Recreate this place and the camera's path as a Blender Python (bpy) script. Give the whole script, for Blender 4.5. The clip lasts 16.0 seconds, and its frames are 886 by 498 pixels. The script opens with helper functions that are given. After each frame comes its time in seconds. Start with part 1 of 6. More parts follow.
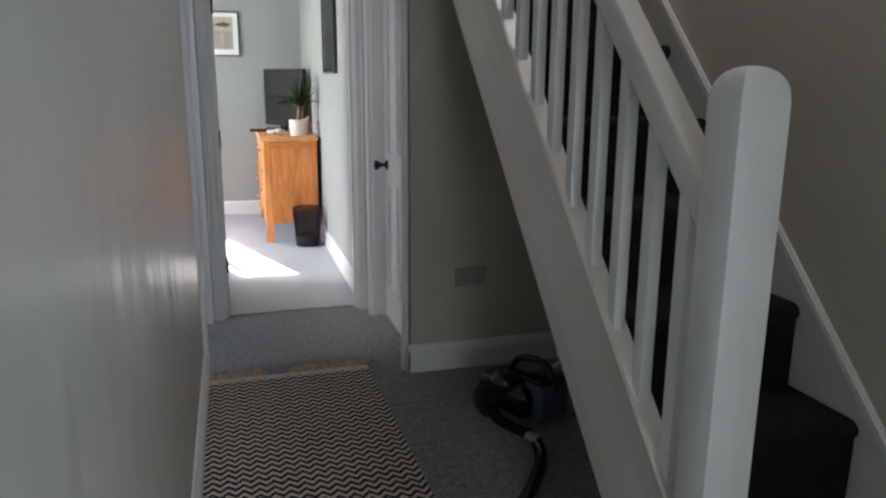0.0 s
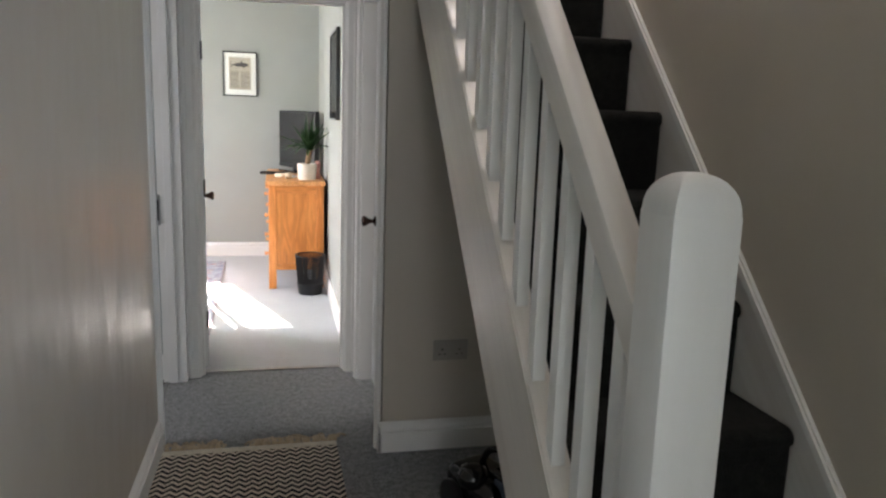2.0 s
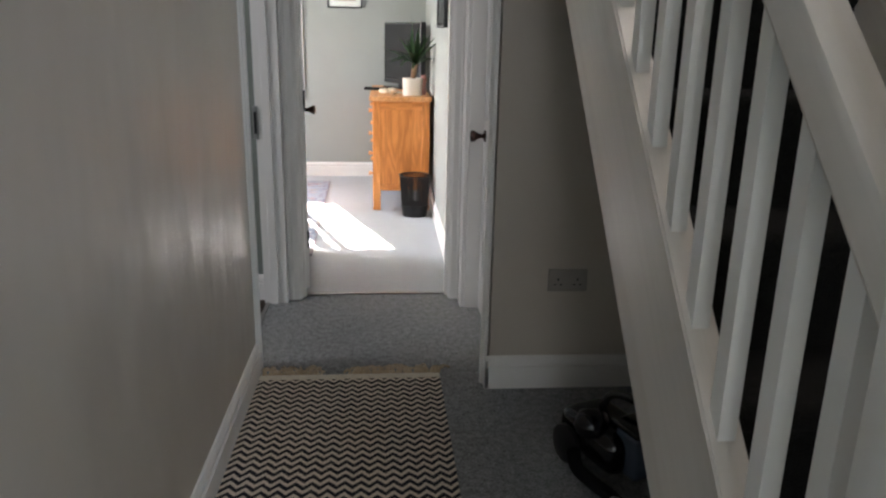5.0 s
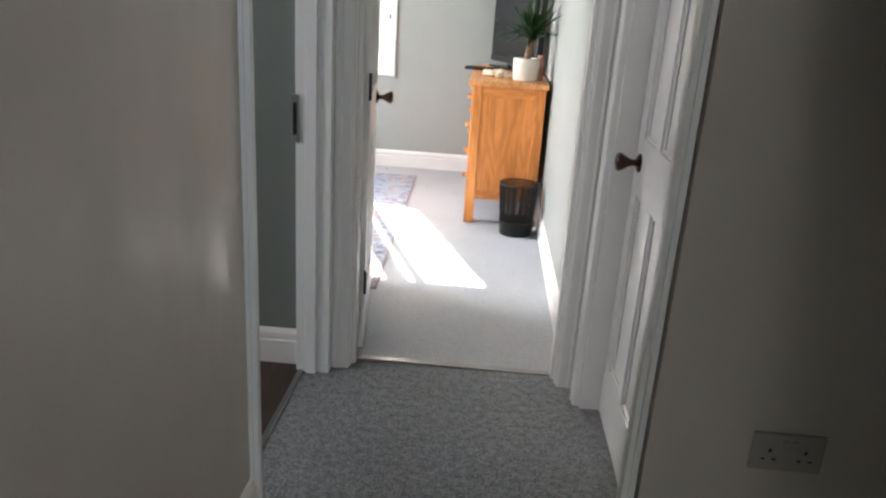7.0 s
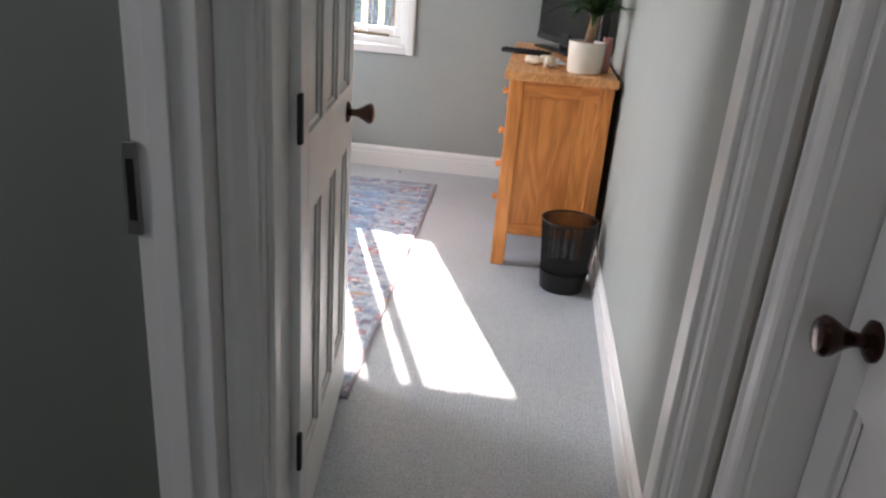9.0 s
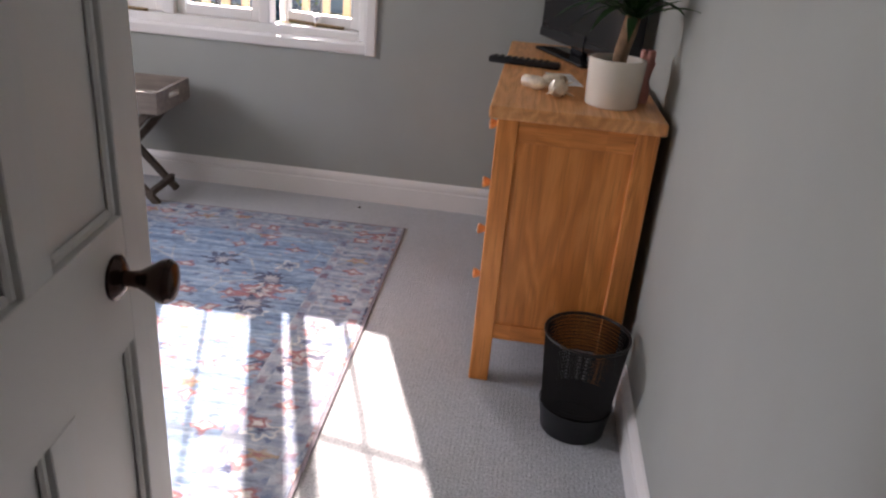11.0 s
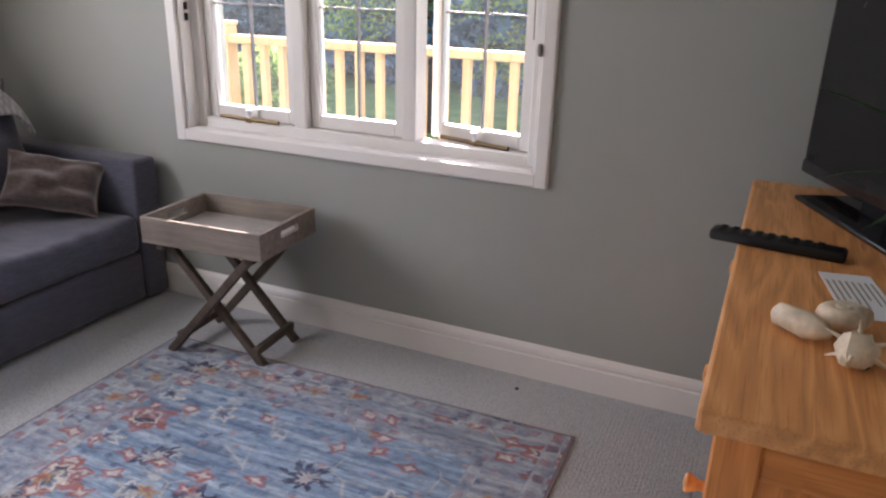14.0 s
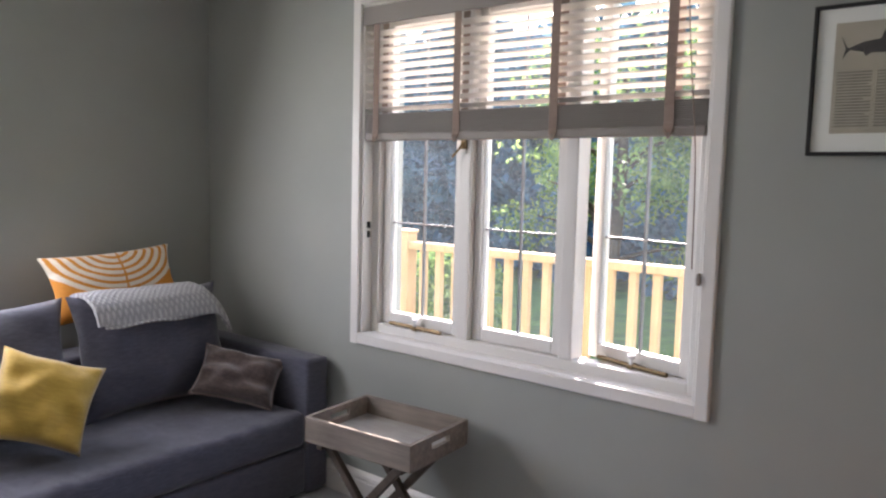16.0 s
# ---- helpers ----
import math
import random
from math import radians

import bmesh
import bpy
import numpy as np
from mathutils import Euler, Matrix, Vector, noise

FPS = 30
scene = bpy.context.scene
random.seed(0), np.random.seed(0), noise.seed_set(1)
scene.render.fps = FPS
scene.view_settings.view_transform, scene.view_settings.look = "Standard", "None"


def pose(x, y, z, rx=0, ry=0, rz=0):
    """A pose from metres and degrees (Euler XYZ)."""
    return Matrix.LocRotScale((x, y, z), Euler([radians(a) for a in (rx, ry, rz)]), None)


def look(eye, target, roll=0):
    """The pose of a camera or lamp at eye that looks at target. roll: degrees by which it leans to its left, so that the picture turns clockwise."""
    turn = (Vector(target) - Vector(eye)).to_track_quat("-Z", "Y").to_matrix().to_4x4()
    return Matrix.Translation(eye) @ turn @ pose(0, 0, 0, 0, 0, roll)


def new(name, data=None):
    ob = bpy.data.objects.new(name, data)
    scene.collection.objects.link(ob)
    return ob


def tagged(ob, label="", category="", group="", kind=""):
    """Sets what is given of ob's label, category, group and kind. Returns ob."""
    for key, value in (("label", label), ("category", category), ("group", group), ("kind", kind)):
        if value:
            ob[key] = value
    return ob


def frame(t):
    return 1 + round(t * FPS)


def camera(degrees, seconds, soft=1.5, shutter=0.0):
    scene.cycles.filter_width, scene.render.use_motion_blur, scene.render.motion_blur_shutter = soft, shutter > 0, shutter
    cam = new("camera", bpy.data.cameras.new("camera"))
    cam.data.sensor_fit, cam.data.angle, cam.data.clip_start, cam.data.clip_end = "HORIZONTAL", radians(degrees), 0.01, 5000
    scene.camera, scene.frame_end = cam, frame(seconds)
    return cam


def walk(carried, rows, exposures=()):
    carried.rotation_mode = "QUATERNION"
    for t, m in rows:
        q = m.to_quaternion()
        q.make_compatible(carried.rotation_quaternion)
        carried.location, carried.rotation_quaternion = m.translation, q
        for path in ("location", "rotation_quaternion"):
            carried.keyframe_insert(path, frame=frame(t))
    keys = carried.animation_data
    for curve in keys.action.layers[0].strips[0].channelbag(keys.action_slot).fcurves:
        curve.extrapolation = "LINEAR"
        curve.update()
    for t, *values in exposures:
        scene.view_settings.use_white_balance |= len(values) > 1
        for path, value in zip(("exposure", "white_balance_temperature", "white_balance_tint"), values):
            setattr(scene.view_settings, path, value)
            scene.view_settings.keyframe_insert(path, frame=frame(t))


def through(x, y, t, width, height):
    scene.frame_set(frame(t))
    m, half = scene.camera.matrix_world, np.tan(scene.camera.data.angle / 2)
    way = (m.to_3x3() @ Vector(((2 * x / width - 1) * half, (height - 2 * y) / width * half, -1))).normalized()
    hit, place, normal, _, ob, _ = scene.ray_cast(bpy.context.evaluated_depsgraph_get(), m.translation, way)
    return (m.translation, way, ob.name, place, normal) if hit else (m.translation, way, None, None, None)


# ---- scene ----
# ---------------------------------------------------------------- camera
LENS = 62.5
PATH = [
    (0, (0.657, 0.315, 1.287), (1.202, 2.187, 0.839), 0.4),
    (0.5, (0.779, 0.45, 1.266), (1.117, 2.339, 0.702), -0.4),
    (1, (0.909, 0.554, 1.266), (1.095, 2.401, 0.522), 0.1),
    (1.5, (0.948, 0.58, 1.298), (1.209, 2.435, 0.598), 2.2),
    (2, (0.975, 0.524, 1.375), (1.416, 2.443, 1.019), 1.9),
    (2.5, (0.974, 0.485, 1.406), (1.458, 2.416, 1.215), 1.0),
    (3, (0.993, 0.478, 1.424), (1.486, 2.415, 1.368), 0.5),
    (3.5, (0.992, 0.491, 1.419), (1.495, 2.427, 1.399), -0.1),
    (4, (0.983, 0.536, 1.381), (1.461, 2.466, 1.167), 0.1),
    (4.5, (1.009, 0.658, 1.328), (1.337, 2.575, 0.861), 0.4),
    (4.6, (0.999, 0.686, 1.307), (1.287, 2.598, 0.796), 0.6),
    (7, (1.004, 2.006, 1.257), (0.911, 3.899, 0.617), 3.7),
    (7.5, (1.05, 2.334, 1.256), (0.917, 4.214, 0.586), 3.9),
    (8, (1.014, 2.665, 1.241), (0.842, 4.531, 0.544), 4.1),
    (8.2, (0.996, 2.776, 1.248), (0.817, 4.641, 0.547), 4.2),
    (10.5, (0.999, 4.126, 1.256), (0.815, 5.944, 0.442), 5.1),
    (11, (0.978, 4.378, 1.268), (0.8, 6.197, 0.455), 5.0),
    (11.2, (0.967, 4.486, 1.271), (0.779, 6.305, 0.46), 4.9),
    (11.5, (0.937, 4.605, 1.286), (0.751, 6.424, 0.477), 5.2),
    (12, (0.942, 4.842, 1.279), (0.745, 6.673, 0.499), 5.2),
    (12.5, (0.972, 5.049, 1.269), (0.754, 6.88, 0.493), 5.1),
    (13, (0.94, 5.233, 1.267), (0.614, 7.047, 0.49), 4.3),
    (13.5, (0.899, 5.355, 1.296), (0.431, 7.138, 0.52), 2.7),
    (14, (0.911, 5.439, 1.315), (0.141, 7.154, 0.631), 1.5),
    (14.2, (0.917, 5.452, 1.341), (0.024, 7.124, 0.704), 0.7),
    (14.5, (0.935, 5.463, 1.339), (-0.108, 7.07, 0.764), 0.3),
    (15, (0.966, 5.476, 1.363), (-0.224, 7.025, 0.934), 0.1),
    (15.5, (0.969, 5.464, 1.401), (-0.247, 7.021, 1.093), 0.8),
    (16, (0.98, 5.46, 1.418), (-0.259, 7.018, 1.224), 1.4),
]

cam = camera(LENS, 16.0, soft=2.3)
walk(cam, [(t, look(eye, target, roll)) for t, eye, target, roll in PATH],
     exposures=[(0, 4.3, 6300, 17), (1, 4.3, 6600, 18), (2, 4.6, 6800, 18), (3, 4.5, 6800, 18), (4.7, 4.45, 6750, 18), (7, 4.55, 6600, 17), (7.6, 4.45, 6550, 17), (8.2, 4.2, 6500, 17),
                (10.4, 2.95, 6700, 25), (12, 2.75, 6800, 27), (13, 2.8, 6900, 27), (14.5, 2.8, 6850, 24), (16, 2.7, 6650, 22)])

# ---------------------------------------------------------------- world, sun, lamps
SUN_WAY = Vector((0.36, -1.0, -0.624)).normalized()
world = bpy.data.worlds.new("sky")
scene.world = world
world.use_nodes = True
wt = world.node_tree
sky = wt.nodes.new("ShaderNodeTexSky")
sky.sky_type = "NISHITA"
sky.sun_disc = False
sky.sun_elevation = math.asin(-SUN_WAY.z)
sky.sun_rotation = math.atan2(-SUN_WAY.x, -SUN_WAY.y)
sky.air_density, sky.dust_density = 1.0, 1.6
wt.links.new(sky.outputs["Color"], wt.nodes["Background"].inputs["Color"])
wt.nodes["Background"].inputs["Strength"].default_value = 0.15

sun = new("sun", bpy.data.lights.new("sun", "SUN"))
sun.data.energy, sun.data.angle, sun.data.color = 3.3, radians(0.6), (1.0, 0.93, 0.83)
sun.matrix_world = look((0, 0, 8), Vector((0, 0, 8)) + SUN_WAY)


def added_lamp(name, place, target, w, h, watts, colour):
    """An added area lamp for daylight from out of view."""
    ob = new(name, bpy.data.lights.new(name, "AREA"))
    ob.data.shape, ob.data.size, ob.data.size_y, ob.data.energy, ob.data.color = "RECTANGLE", w, h, watts, colour
    ob.matrix_world = look(place, target)
    return ob


added_lamp("front_door_daylight", (1.85, -2.72, 1.35), (0.47, 0.95, 1.1), 0.75, 1.6, 7.4, (0.60, 0.85, 1.0))
# Added weak fill along the hall; the wall behind it is solid.
added_lamp("hall_fill", (0.95, -2.80, 1.5), (0.95, 2.5, 1.6), 0.8, 1.5, 1.3, (0.86, 0.95, 1.0))
# Added fill from the invented stair window, for side wall and runner.
added_lamp("stair_fill", (2.10, 2.75, 3.30), (0.5, 2.95, 0.7), 0.95, 0.85, 1.1, (1.0, 0.95, 0.88))
# Light from upstairs; no landing window is built.
added_lamp("landing_daylight", (1.85, -0.62, 3.9), (1.85, 3, 2.9), 0.9, 0.9, 0.38, (0.92, 0.96, 1.0))
# Added fill through the side doorway; no opening is built behind it.
added_lamp("side_room_fill", (-1.74, 3.3, 1.5), (1.4, 3.75, 1.05), 0.9, 1.0, 1.4, (0.9, 0.95, 1.0))
# Added bedroom fill, set in a side window invented for it.
added_lamp("bedroom_fill", (-2.33, 6.10, 1.5), (0.4, 5.8, 0.5), 1.1, 1.1, 6.4, (0.93, 0.97, 1.0))


# ---------------------------------------------------------------- materials
def nodes_of(name):
    m = bpy.data.materials.new(name)
    m.use_nodes = True
    return m, m.node_tree, m.node_tree.nodes["Principled BSDF"]


def coords(nt, scale=(1, 1, 1), rot=(0, 0, 0), space="Object"):
    tc, mp = nt.nodes.new("ShaderNodeTexCoord"), nt.nodes.new("ShaderNodeMapping")
    mp.inputs["Scale"].default_value, mp.inputs["Rotation"].default_value = scale, rot
    nt.links.new(tc.outputs[space], mp.inputs["Vector"])
    return mp.outputs["Vector"]


def noise_tex(nt, vec, scale, detail=4, rough=0.55, dist=0.0):
    n = nt.nodes.new("ShaderNodeTexNoise")
    for key, v in (("Scale", scale), ("Detail", detail), ("Roughness", rough), ("Distortion", dist)):
        n.inputs[key].default_value = v
    nt.links.new(vec, n.inputs["Vector"])
    return n.outputs["Fac"]


def ramp(nt, fac, *stops, hard=False):
    r = nt.nodes.new("ShaderNodeValToRGB")
    r.color_ramp.interpolation = "CONSTANT" if hard else "LINEAR"
    while len(r.color_ramp.elements) < len(stops):
        r.color_ramp.elements.new(0.5)
    for e, (at, c) in zip(r.color_ramp.elements, stops):
        e.position = at
        e.color = (*c, 1) if not isinstance(c, (int, float)) else (c, c, c, 1)
    nt.links.new(fac, r.inputs["Fac"])
    return r.outputs["Color"]


def mixed(nt, fac, a, b, mode="MIX"):
    n = nt.nodes.new("ShaderNodeMix")
    n.data_type, n.blend_type = "RGBA", mode
    for sock, v in ((n.inputs[0], fac), (n.inputs[6], a), (n.inputs[7], b)):
        if isinstance(v, (int, float)):
            sock.default_value = v
        elif isinstance(v, tuple):
            sock.default_value = (*v, 1)
        else:
            nt.links.new(v, sock)
    return n.outputs[2]


def calc(nt, op, a, b=0.0):
    n = nt.nodes.new("ShaderNodeMath")
    n.operation = op
    for sock, v in ((n.inputs[0], a), (n.inputs[1], b)):
        if isinstance(v, (int, float)):
            sock.default_value = v
        else:
            nt.links.new(v, sock)
    return n.outputs[0]


def bumped(nt, bsdf, height, strength, distance):
    b = nt.nodes.new("ShaderNodeBump")
    b.inputs["Strength"].default_value, b.inputs["Distance"].default_value = strength, distance
    nt.links.new(height, b.inputs["Height"])
    nt.links.new(b.outputs["Normal"], bsdf.inputs["Normal"])
    return b


def plain(name, colour, rough=0.5, metal=0.0, var=0.12, scale=6.0, bump=0.0, fine=60.0, spec=0.5, sheen=0.0):
    """Paint, plastic or metal with soft stains and a fine grain."""
    m, nt, bs = nodes_of(name)
    v = coords(nt)
    big, small = noise_tex(nt, v, scale, 5), noise_tex(nt, v, fine, 3)
    dark = tuple(c * (1 - var) for c in colour)
    lite = tuple(min(1, c * (1 + var * 0.6)) for c in colour)
    col = ramp(nt, big, (0.3, dark), (0.7, lite))
    nt.links.new(mixed(nt, 0.10 * (var > 0), col, ramp(nt, small, (0.35, dark), (0.65, lite)), "MIX"), bs.inputs["Base Color"])
    nt.links.new(ramp(nt, big, (0.25, max(0, rough - 0.07)), (0.75, min(1, rough + 0.07))), bs.inputs["Roughness"])
    bs.inputs["Metallic"].default_value = metal
    bs.inputs["Specular IOR Level"].default_value = spec
    bs.inputs["Sheen Weight"].default_value = sheen
    if bump:
        bumped(nt, bs, small, bump, 0.002)
    return m


def plaster(name, colour, rough=0.55, wave=0.35, stretch=(1.6, 1.6, 0.8)):
    """Painted plaster: long trowel waves, roller stipple and scuffs."""
    m, nt, bs = nodes_of(name)
    v = coords(nt)
    waves = noise_tex(nt, coords(nt, stretch), 2.2, 2, 0.4)
    waves.node.normalize = False
    stip = noise_tex(nt, v, 260, 2)
    big = noise_tex(nt, v, 1.4, 4, 0.6)
    col = ramp(nt, big, (0.0, tuple(c * 0.86 for c in colour)), (1.0, tuple(min(1, c * 1.11) for c in colour)))
    nt.links.new(col, bs.inputs["Base Color"])
    nt.links.new(ramp(nt, noise_tex(nt, v, 2.0, 2), (0.0, rough - 0.06), (1.0, rough + 0.06)), bs.inputs["Roughness"])
    h = calc(nt, "ADD", calc(nt, "MULTIPLY", waves, 0.5), calc(nt, "MULTIPLY", stip, 0.012))
    bumped(nt, bs, h, wave, 0.03)
    return m


def gloss_paint(name, colour, rough=0.35, brush=(1, 1, 14), pitch=0.0, wear=1.0):
    """Brushed-on woodwork paint with streaks along the grain, and long rubbed patches."""
    m, nt, bs = nodes_of(name)
    turned = nt.nodes.new("ShaderNodeMapping")
    nt.links.new(coords(nt, (1, 1, 1), (pitch, 0, 0)), turned.inputs["Vector"])
    turned.inputs["Scale"].default_value = tuple(q * 14 for q in brush)
    streak = noise_tex(nt, turned.outputs["Vector"], 1.0, 5, 0.65)
    broad = noise_tex(nt, turned.outputs["Vector"], 0.28, 4, 0.6)
    big = noise_tex(nt, coords(nt), 3.5, 6, 0.65)
    col = ramp(nt, big, (0.3, tuple(c * 0.94 for c in colour)), (0.7, colour))
    col = mixed(nt, ramp(nt, broad, (0.46, 0.0), (0.72, 0.55 * wear)), col, tuple(c * q for c, q in zip(colour, (0.80, 0.77, 0.73))))
    nt.links.new(mixed(nt, ramp(nt, streak, (0.42, 0.0), (0.75, 0.40 * wear)), col, tuple(c * 0.82 for c in colour)), bs.inputs["Base Color"])
    nt.links.new(ramp(nt, streak, (0.3, rough - 0.08), (0.7, rough + 0.1)), bs.inputs["Roughness"])
    bumped(nt, bs, calc(nt, "ADD", streak, calc(nt, "MULTIPLY", big, 2.0)), 0.04 + 0.10 * wear, 0.004)
    return m


def carpet(name, dark, lite, loops=260.0, ribs=0.0, sheen=0.25, mottle=0.42):
    """Short-pile carpet: flecked tufts, traffic shading and, if wanted, woven ribs."""
    m, nt, bs = nodes_of(name)
    v = coords(nt)
    tuft = noise_tex(nt, v, loops, 2, 0.7)
    mid = noise_tex(nt, v, 38, 4, 0.7)
    big = noise_tex(nt, v, 1.7, 4, 0.5)
    fleck = ramp(nt, tuft, (0.32, dark), (0.68, lite))
    shade = ramp(nt, mid, (0.3, tuple(c * 0.72 for c in dark)), (0.7, tuple(min(1, c * 1.12) for c in lite)))
    col = mixed(nt, mottle, fleck, shade)
    col = mixed(nt, 1.0, col, ramp(nt, big, (0.3, 0.86), (0.7, 1.0)), "MULTIPLY")
    nt.links.new(col, bs.inputs["Base Color"])
    bs.inputs["Roughness"].default_value = 1.0
    bs.inputs["Specular IOR Level"].default_value = 0.1
    bs.inputs["Sheen Weight"].default_value = sheen
    h = calc(nt, "ADD", tuft, calc(nt, "MULTIPLY", mid, 0.7))
    if ribs:
        w = nt.nodes.new("ShaderNodeTexWave")
        w.inputs["Scale"].default_value, w.inputs["Distortion"].default_value = ribs, 0.5
        w.bands_direction = "X"
        nt.links.new(v, w.inputs["Vector"])
        h = calc(nt, "ADD", h, calc(nt, "MULTIPLY", w.outputs["Fac"], 0.10))
    bumped(nt, bs, h, 0.9, 0.006)
    return m


def oak(name, axis, tone=(1.08, 1.08, 1.08)):
    """Waxed oak with cathedral grain along one axis."""
    m, nt, bs = nodes_of(name)
    s = [1.0, 1.0, 1.0]
    s["xyz".index(axis)] = 0.16
    sep, cell = nt.nodes.new("ShaderNodeSeparateXYZ"), nt.nodes.new("ShaderNodeTexWhiteNoise")
    cell.noise_dimensions = "1D"
    nt.links.new(coords(nt), sep.inputs[0])
    nt.links.new(calc(nt, "FLOOR", calc(nt, "MULTIPLY", sep.outputs[0], 1 / 0.092)), cell.inputs["W"])
    shift = nt.nodes.new("ShaderNodeVectorMath")
    shift.operation = "ADD"
    nt.links.new(coords(nt, tuple(s)), shift.inputs[0])
    nt.links.new(cell.outputs["Color"], shift.inputs[1])
    v = shift.outputs[0]
    figure = noise_tex(nt, v, 8.5, 3, 0.40, 0.35)
    rings = nt.nodes.new("ShaderNodeMath")
    rings.operation = "PINGPONG"
    nt.links.new(calc(nt, "MULTIPLY", figure, 18.0), rings.inputs[0])
    rings.inputs[1].default_value = 1.0
    pore = noise_tex(nt, coords(nt, tuple(9 * q if q < 1 else 60 * q for q in s)), 4.0, 3, 0.7)
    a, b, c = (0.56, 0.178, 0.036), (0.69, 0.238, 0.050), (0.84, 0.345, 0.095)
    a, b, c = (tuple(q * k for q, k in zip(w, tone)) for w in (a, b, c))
    col = ramp(nt, rings.outputs[0], (0.0, tuple(q * 0.86 for q in a)), (0.25, a), (0.55, b), (1.0, c))
    board = ramp(nt, cell.outputs["Value"], (0.0, tuple(q * 0.86 for q in b)), (1.0, c))
    col = mixed(nt, 0.48, col, board)
    col = mixed(nt, ramp(nt, pore, (0.32, 0.50), (0.48, 0.0)), col, tuple(q * 0.6 for q in a))
    nt.links.new(col, bs.inputs["Base Color"])
    nt.links.new(ramp(nt, pore, (0.3, 0.50), (0.7, 0.34)), bs.inputs["Roughness"])
    bumped(nt, bs, pore, 0.12, 0.001)
    return m


def weathered(name, a, b, axis="x"):
    """Grey-washed bare timber."""
    m, nt, bs = nodes_of(name)
    s = [22.0, 22.0, 22.0]
    s["xyz".index(axis)] = 1.6
    grain = noise_tex(nt, coords(nt, tuple(s)), 2.0, 6, 0.7)
    big = noise_tex(nt, coords(nt), 7.0, 4)
    nt.links.new(mixed(nt, 0.4, ramp(nt, grain, (0.3, a), (0.7, b)), ramp(nt, big, (0.3, a), (0.7, b))), bs.inputs["Base Color"])
    bs.inputs["Roughness"].default_value = 0.75
    bumped(nt, bs, grain, 0.35, 0.003)
    return m


def fabric(name, a, b, scale=420.0, rough=0.95, sheen=0.3, fold=0.0):
    m, nt, bs = nodes_of(name)
    v = coords(nt)
    weave = noise_tex(nt, v, scale, 2, 0.7)
    slub = noise_tex(nt, coords(nt, (1, 1, 5)), 26, 4)
    nt.links.new(mixed(nt, 0.5, ramp(nt, weave, (0.3, a), (0.7, b)), ramp(nt, slub, (0.3, a), (0.7, b))), bs.inputs["Base Color"])
    bs.inputs["Roughness"].default_value = rough
    bs.inputs["Sheen Weight"].default_value = sheen
    h = weave
    if fold:
        h = calc(nt, "ADD", calc(nt, "MULTIPLY", weave, 0.1), calc(nt, "MULTIPLY", noise_tex(nt, coords(nt, (1, 2.4, 1)), 5.0, 3), fold))
    bumped(nt, bs, h, 0.5, 0.01 if fold else 0.002)
    return m


def knit(name, a, b):
    """Knitted wool in raised diamonds."""
    m, nt, bs = nodes_of(name)
    waves = []
    for turn in (40, -40):
        w = nt.nodes.new("ShaderNodeTexWave")
        w.inputs["Scale"].default_value, w.inputs["Distortion"].default_value = 16.0, 0.8
        w.bands_direction = "Y"
        nt.links.new(coords(nt, (1, 1, 1), (0, 0, radians(turn))), w.inputs["Vector"])
        waves.append(w.outputs["Fac"])
    h = calc(nt, "MULTIPLY", waves[0], waves[1])
    yarn = noise_tex(nt, coords(nt), 160, 3, 0.7)
    nt.links.new(mixed(nt, 0.4, ramp(nt, h, (0.05, a), (0.6, b)), ramp(nt, yarn, (0.3, a), (0.7, b))), bs.inputs["Base Color"])
    bs.inputs["Roughness"].default_value = 1.0
    bs.inputs["Sheen Weight"].default_value = 0.3
    bumped(nt, bs, calc(nt, "ADD", h, calc(nt, "MULTIPLY", yarn, 0.4)), 0.8, 0.006)
    return m


def chevron_rug(name):
    """Flat-woven black and cream zigzag in bands across the runner."""
    m, nt, bs = nodes_of(name)
    sep = nt.nodes.new("ShaderNodeSeparateXYZ")
    v = coords(nt)
    wob = nt.nodes.new("ShaderNodeVectorMath")
    wob.operation = "ADD"
    n = nt.nodes.new("ShaderNodeTexNoise")
    n.inputs["Scale"].default_value = 55
    nt.links.new(v, n.inputs["Vector"])
    sc = nt.nodes.new("ShaderNodeVectorMath")
    sc.operation = "SCALE"
    sc.inputs["Scale"].default_value = 0.006
    nt.links.new(n.outputs["Color"], sc.inputs[0])
    nt.links.new(v, wob.inputs[0])
    nt.links.new(sc.outputs[0], wob.inputs[1])
    nt.links.new(wob.outputs[0], sep.inputs[0])
    tri = calc(nt, "ABSOLUTE", calc(nt, "SUBTRACT", calc(nt, "FRACT", calc(nt, "MULTIPLY", sep.outputs[0], 1 / 0.048)), 0.5))
    rows = calc(nt, "FRACT", calc(nt, "ADD", calc(nt, "MULTIPLY", sep.outputs[1], 1 / 0.037), calc(nt, "MULTIPLY", tri, 1.35)))
    yarn = noise_tex(nt, v, 330, 2, 0.8)
    black = ramp(nt, yarn, (0.3, (0.014, 0.014, 0.018)), (0.7, (0.048, 0.046, 0.054)))
    cream = ramp(nt, yarn, (0.3, (0.56, 0.46, 0.37)), (0.7, (0.84, 0.73, 0.61)))
    nt.links.new(mixed(nt, ramp(nt, rows, (0.0, 0.0), (0.50, 0.0), (0.54, 1.0), (0.96, 1.0), (1.0, 0.0)), black, cream), bs.inputs["Base Color"])
    bs.inputs["Roughness"].default_value = 1.0
    bs.inputs["Specular IOR Level"].default_value = 0.1
    bumped(nt, bs, calc(nt, "ADD", yarn, rows), 0.6, 0.004)
    return m


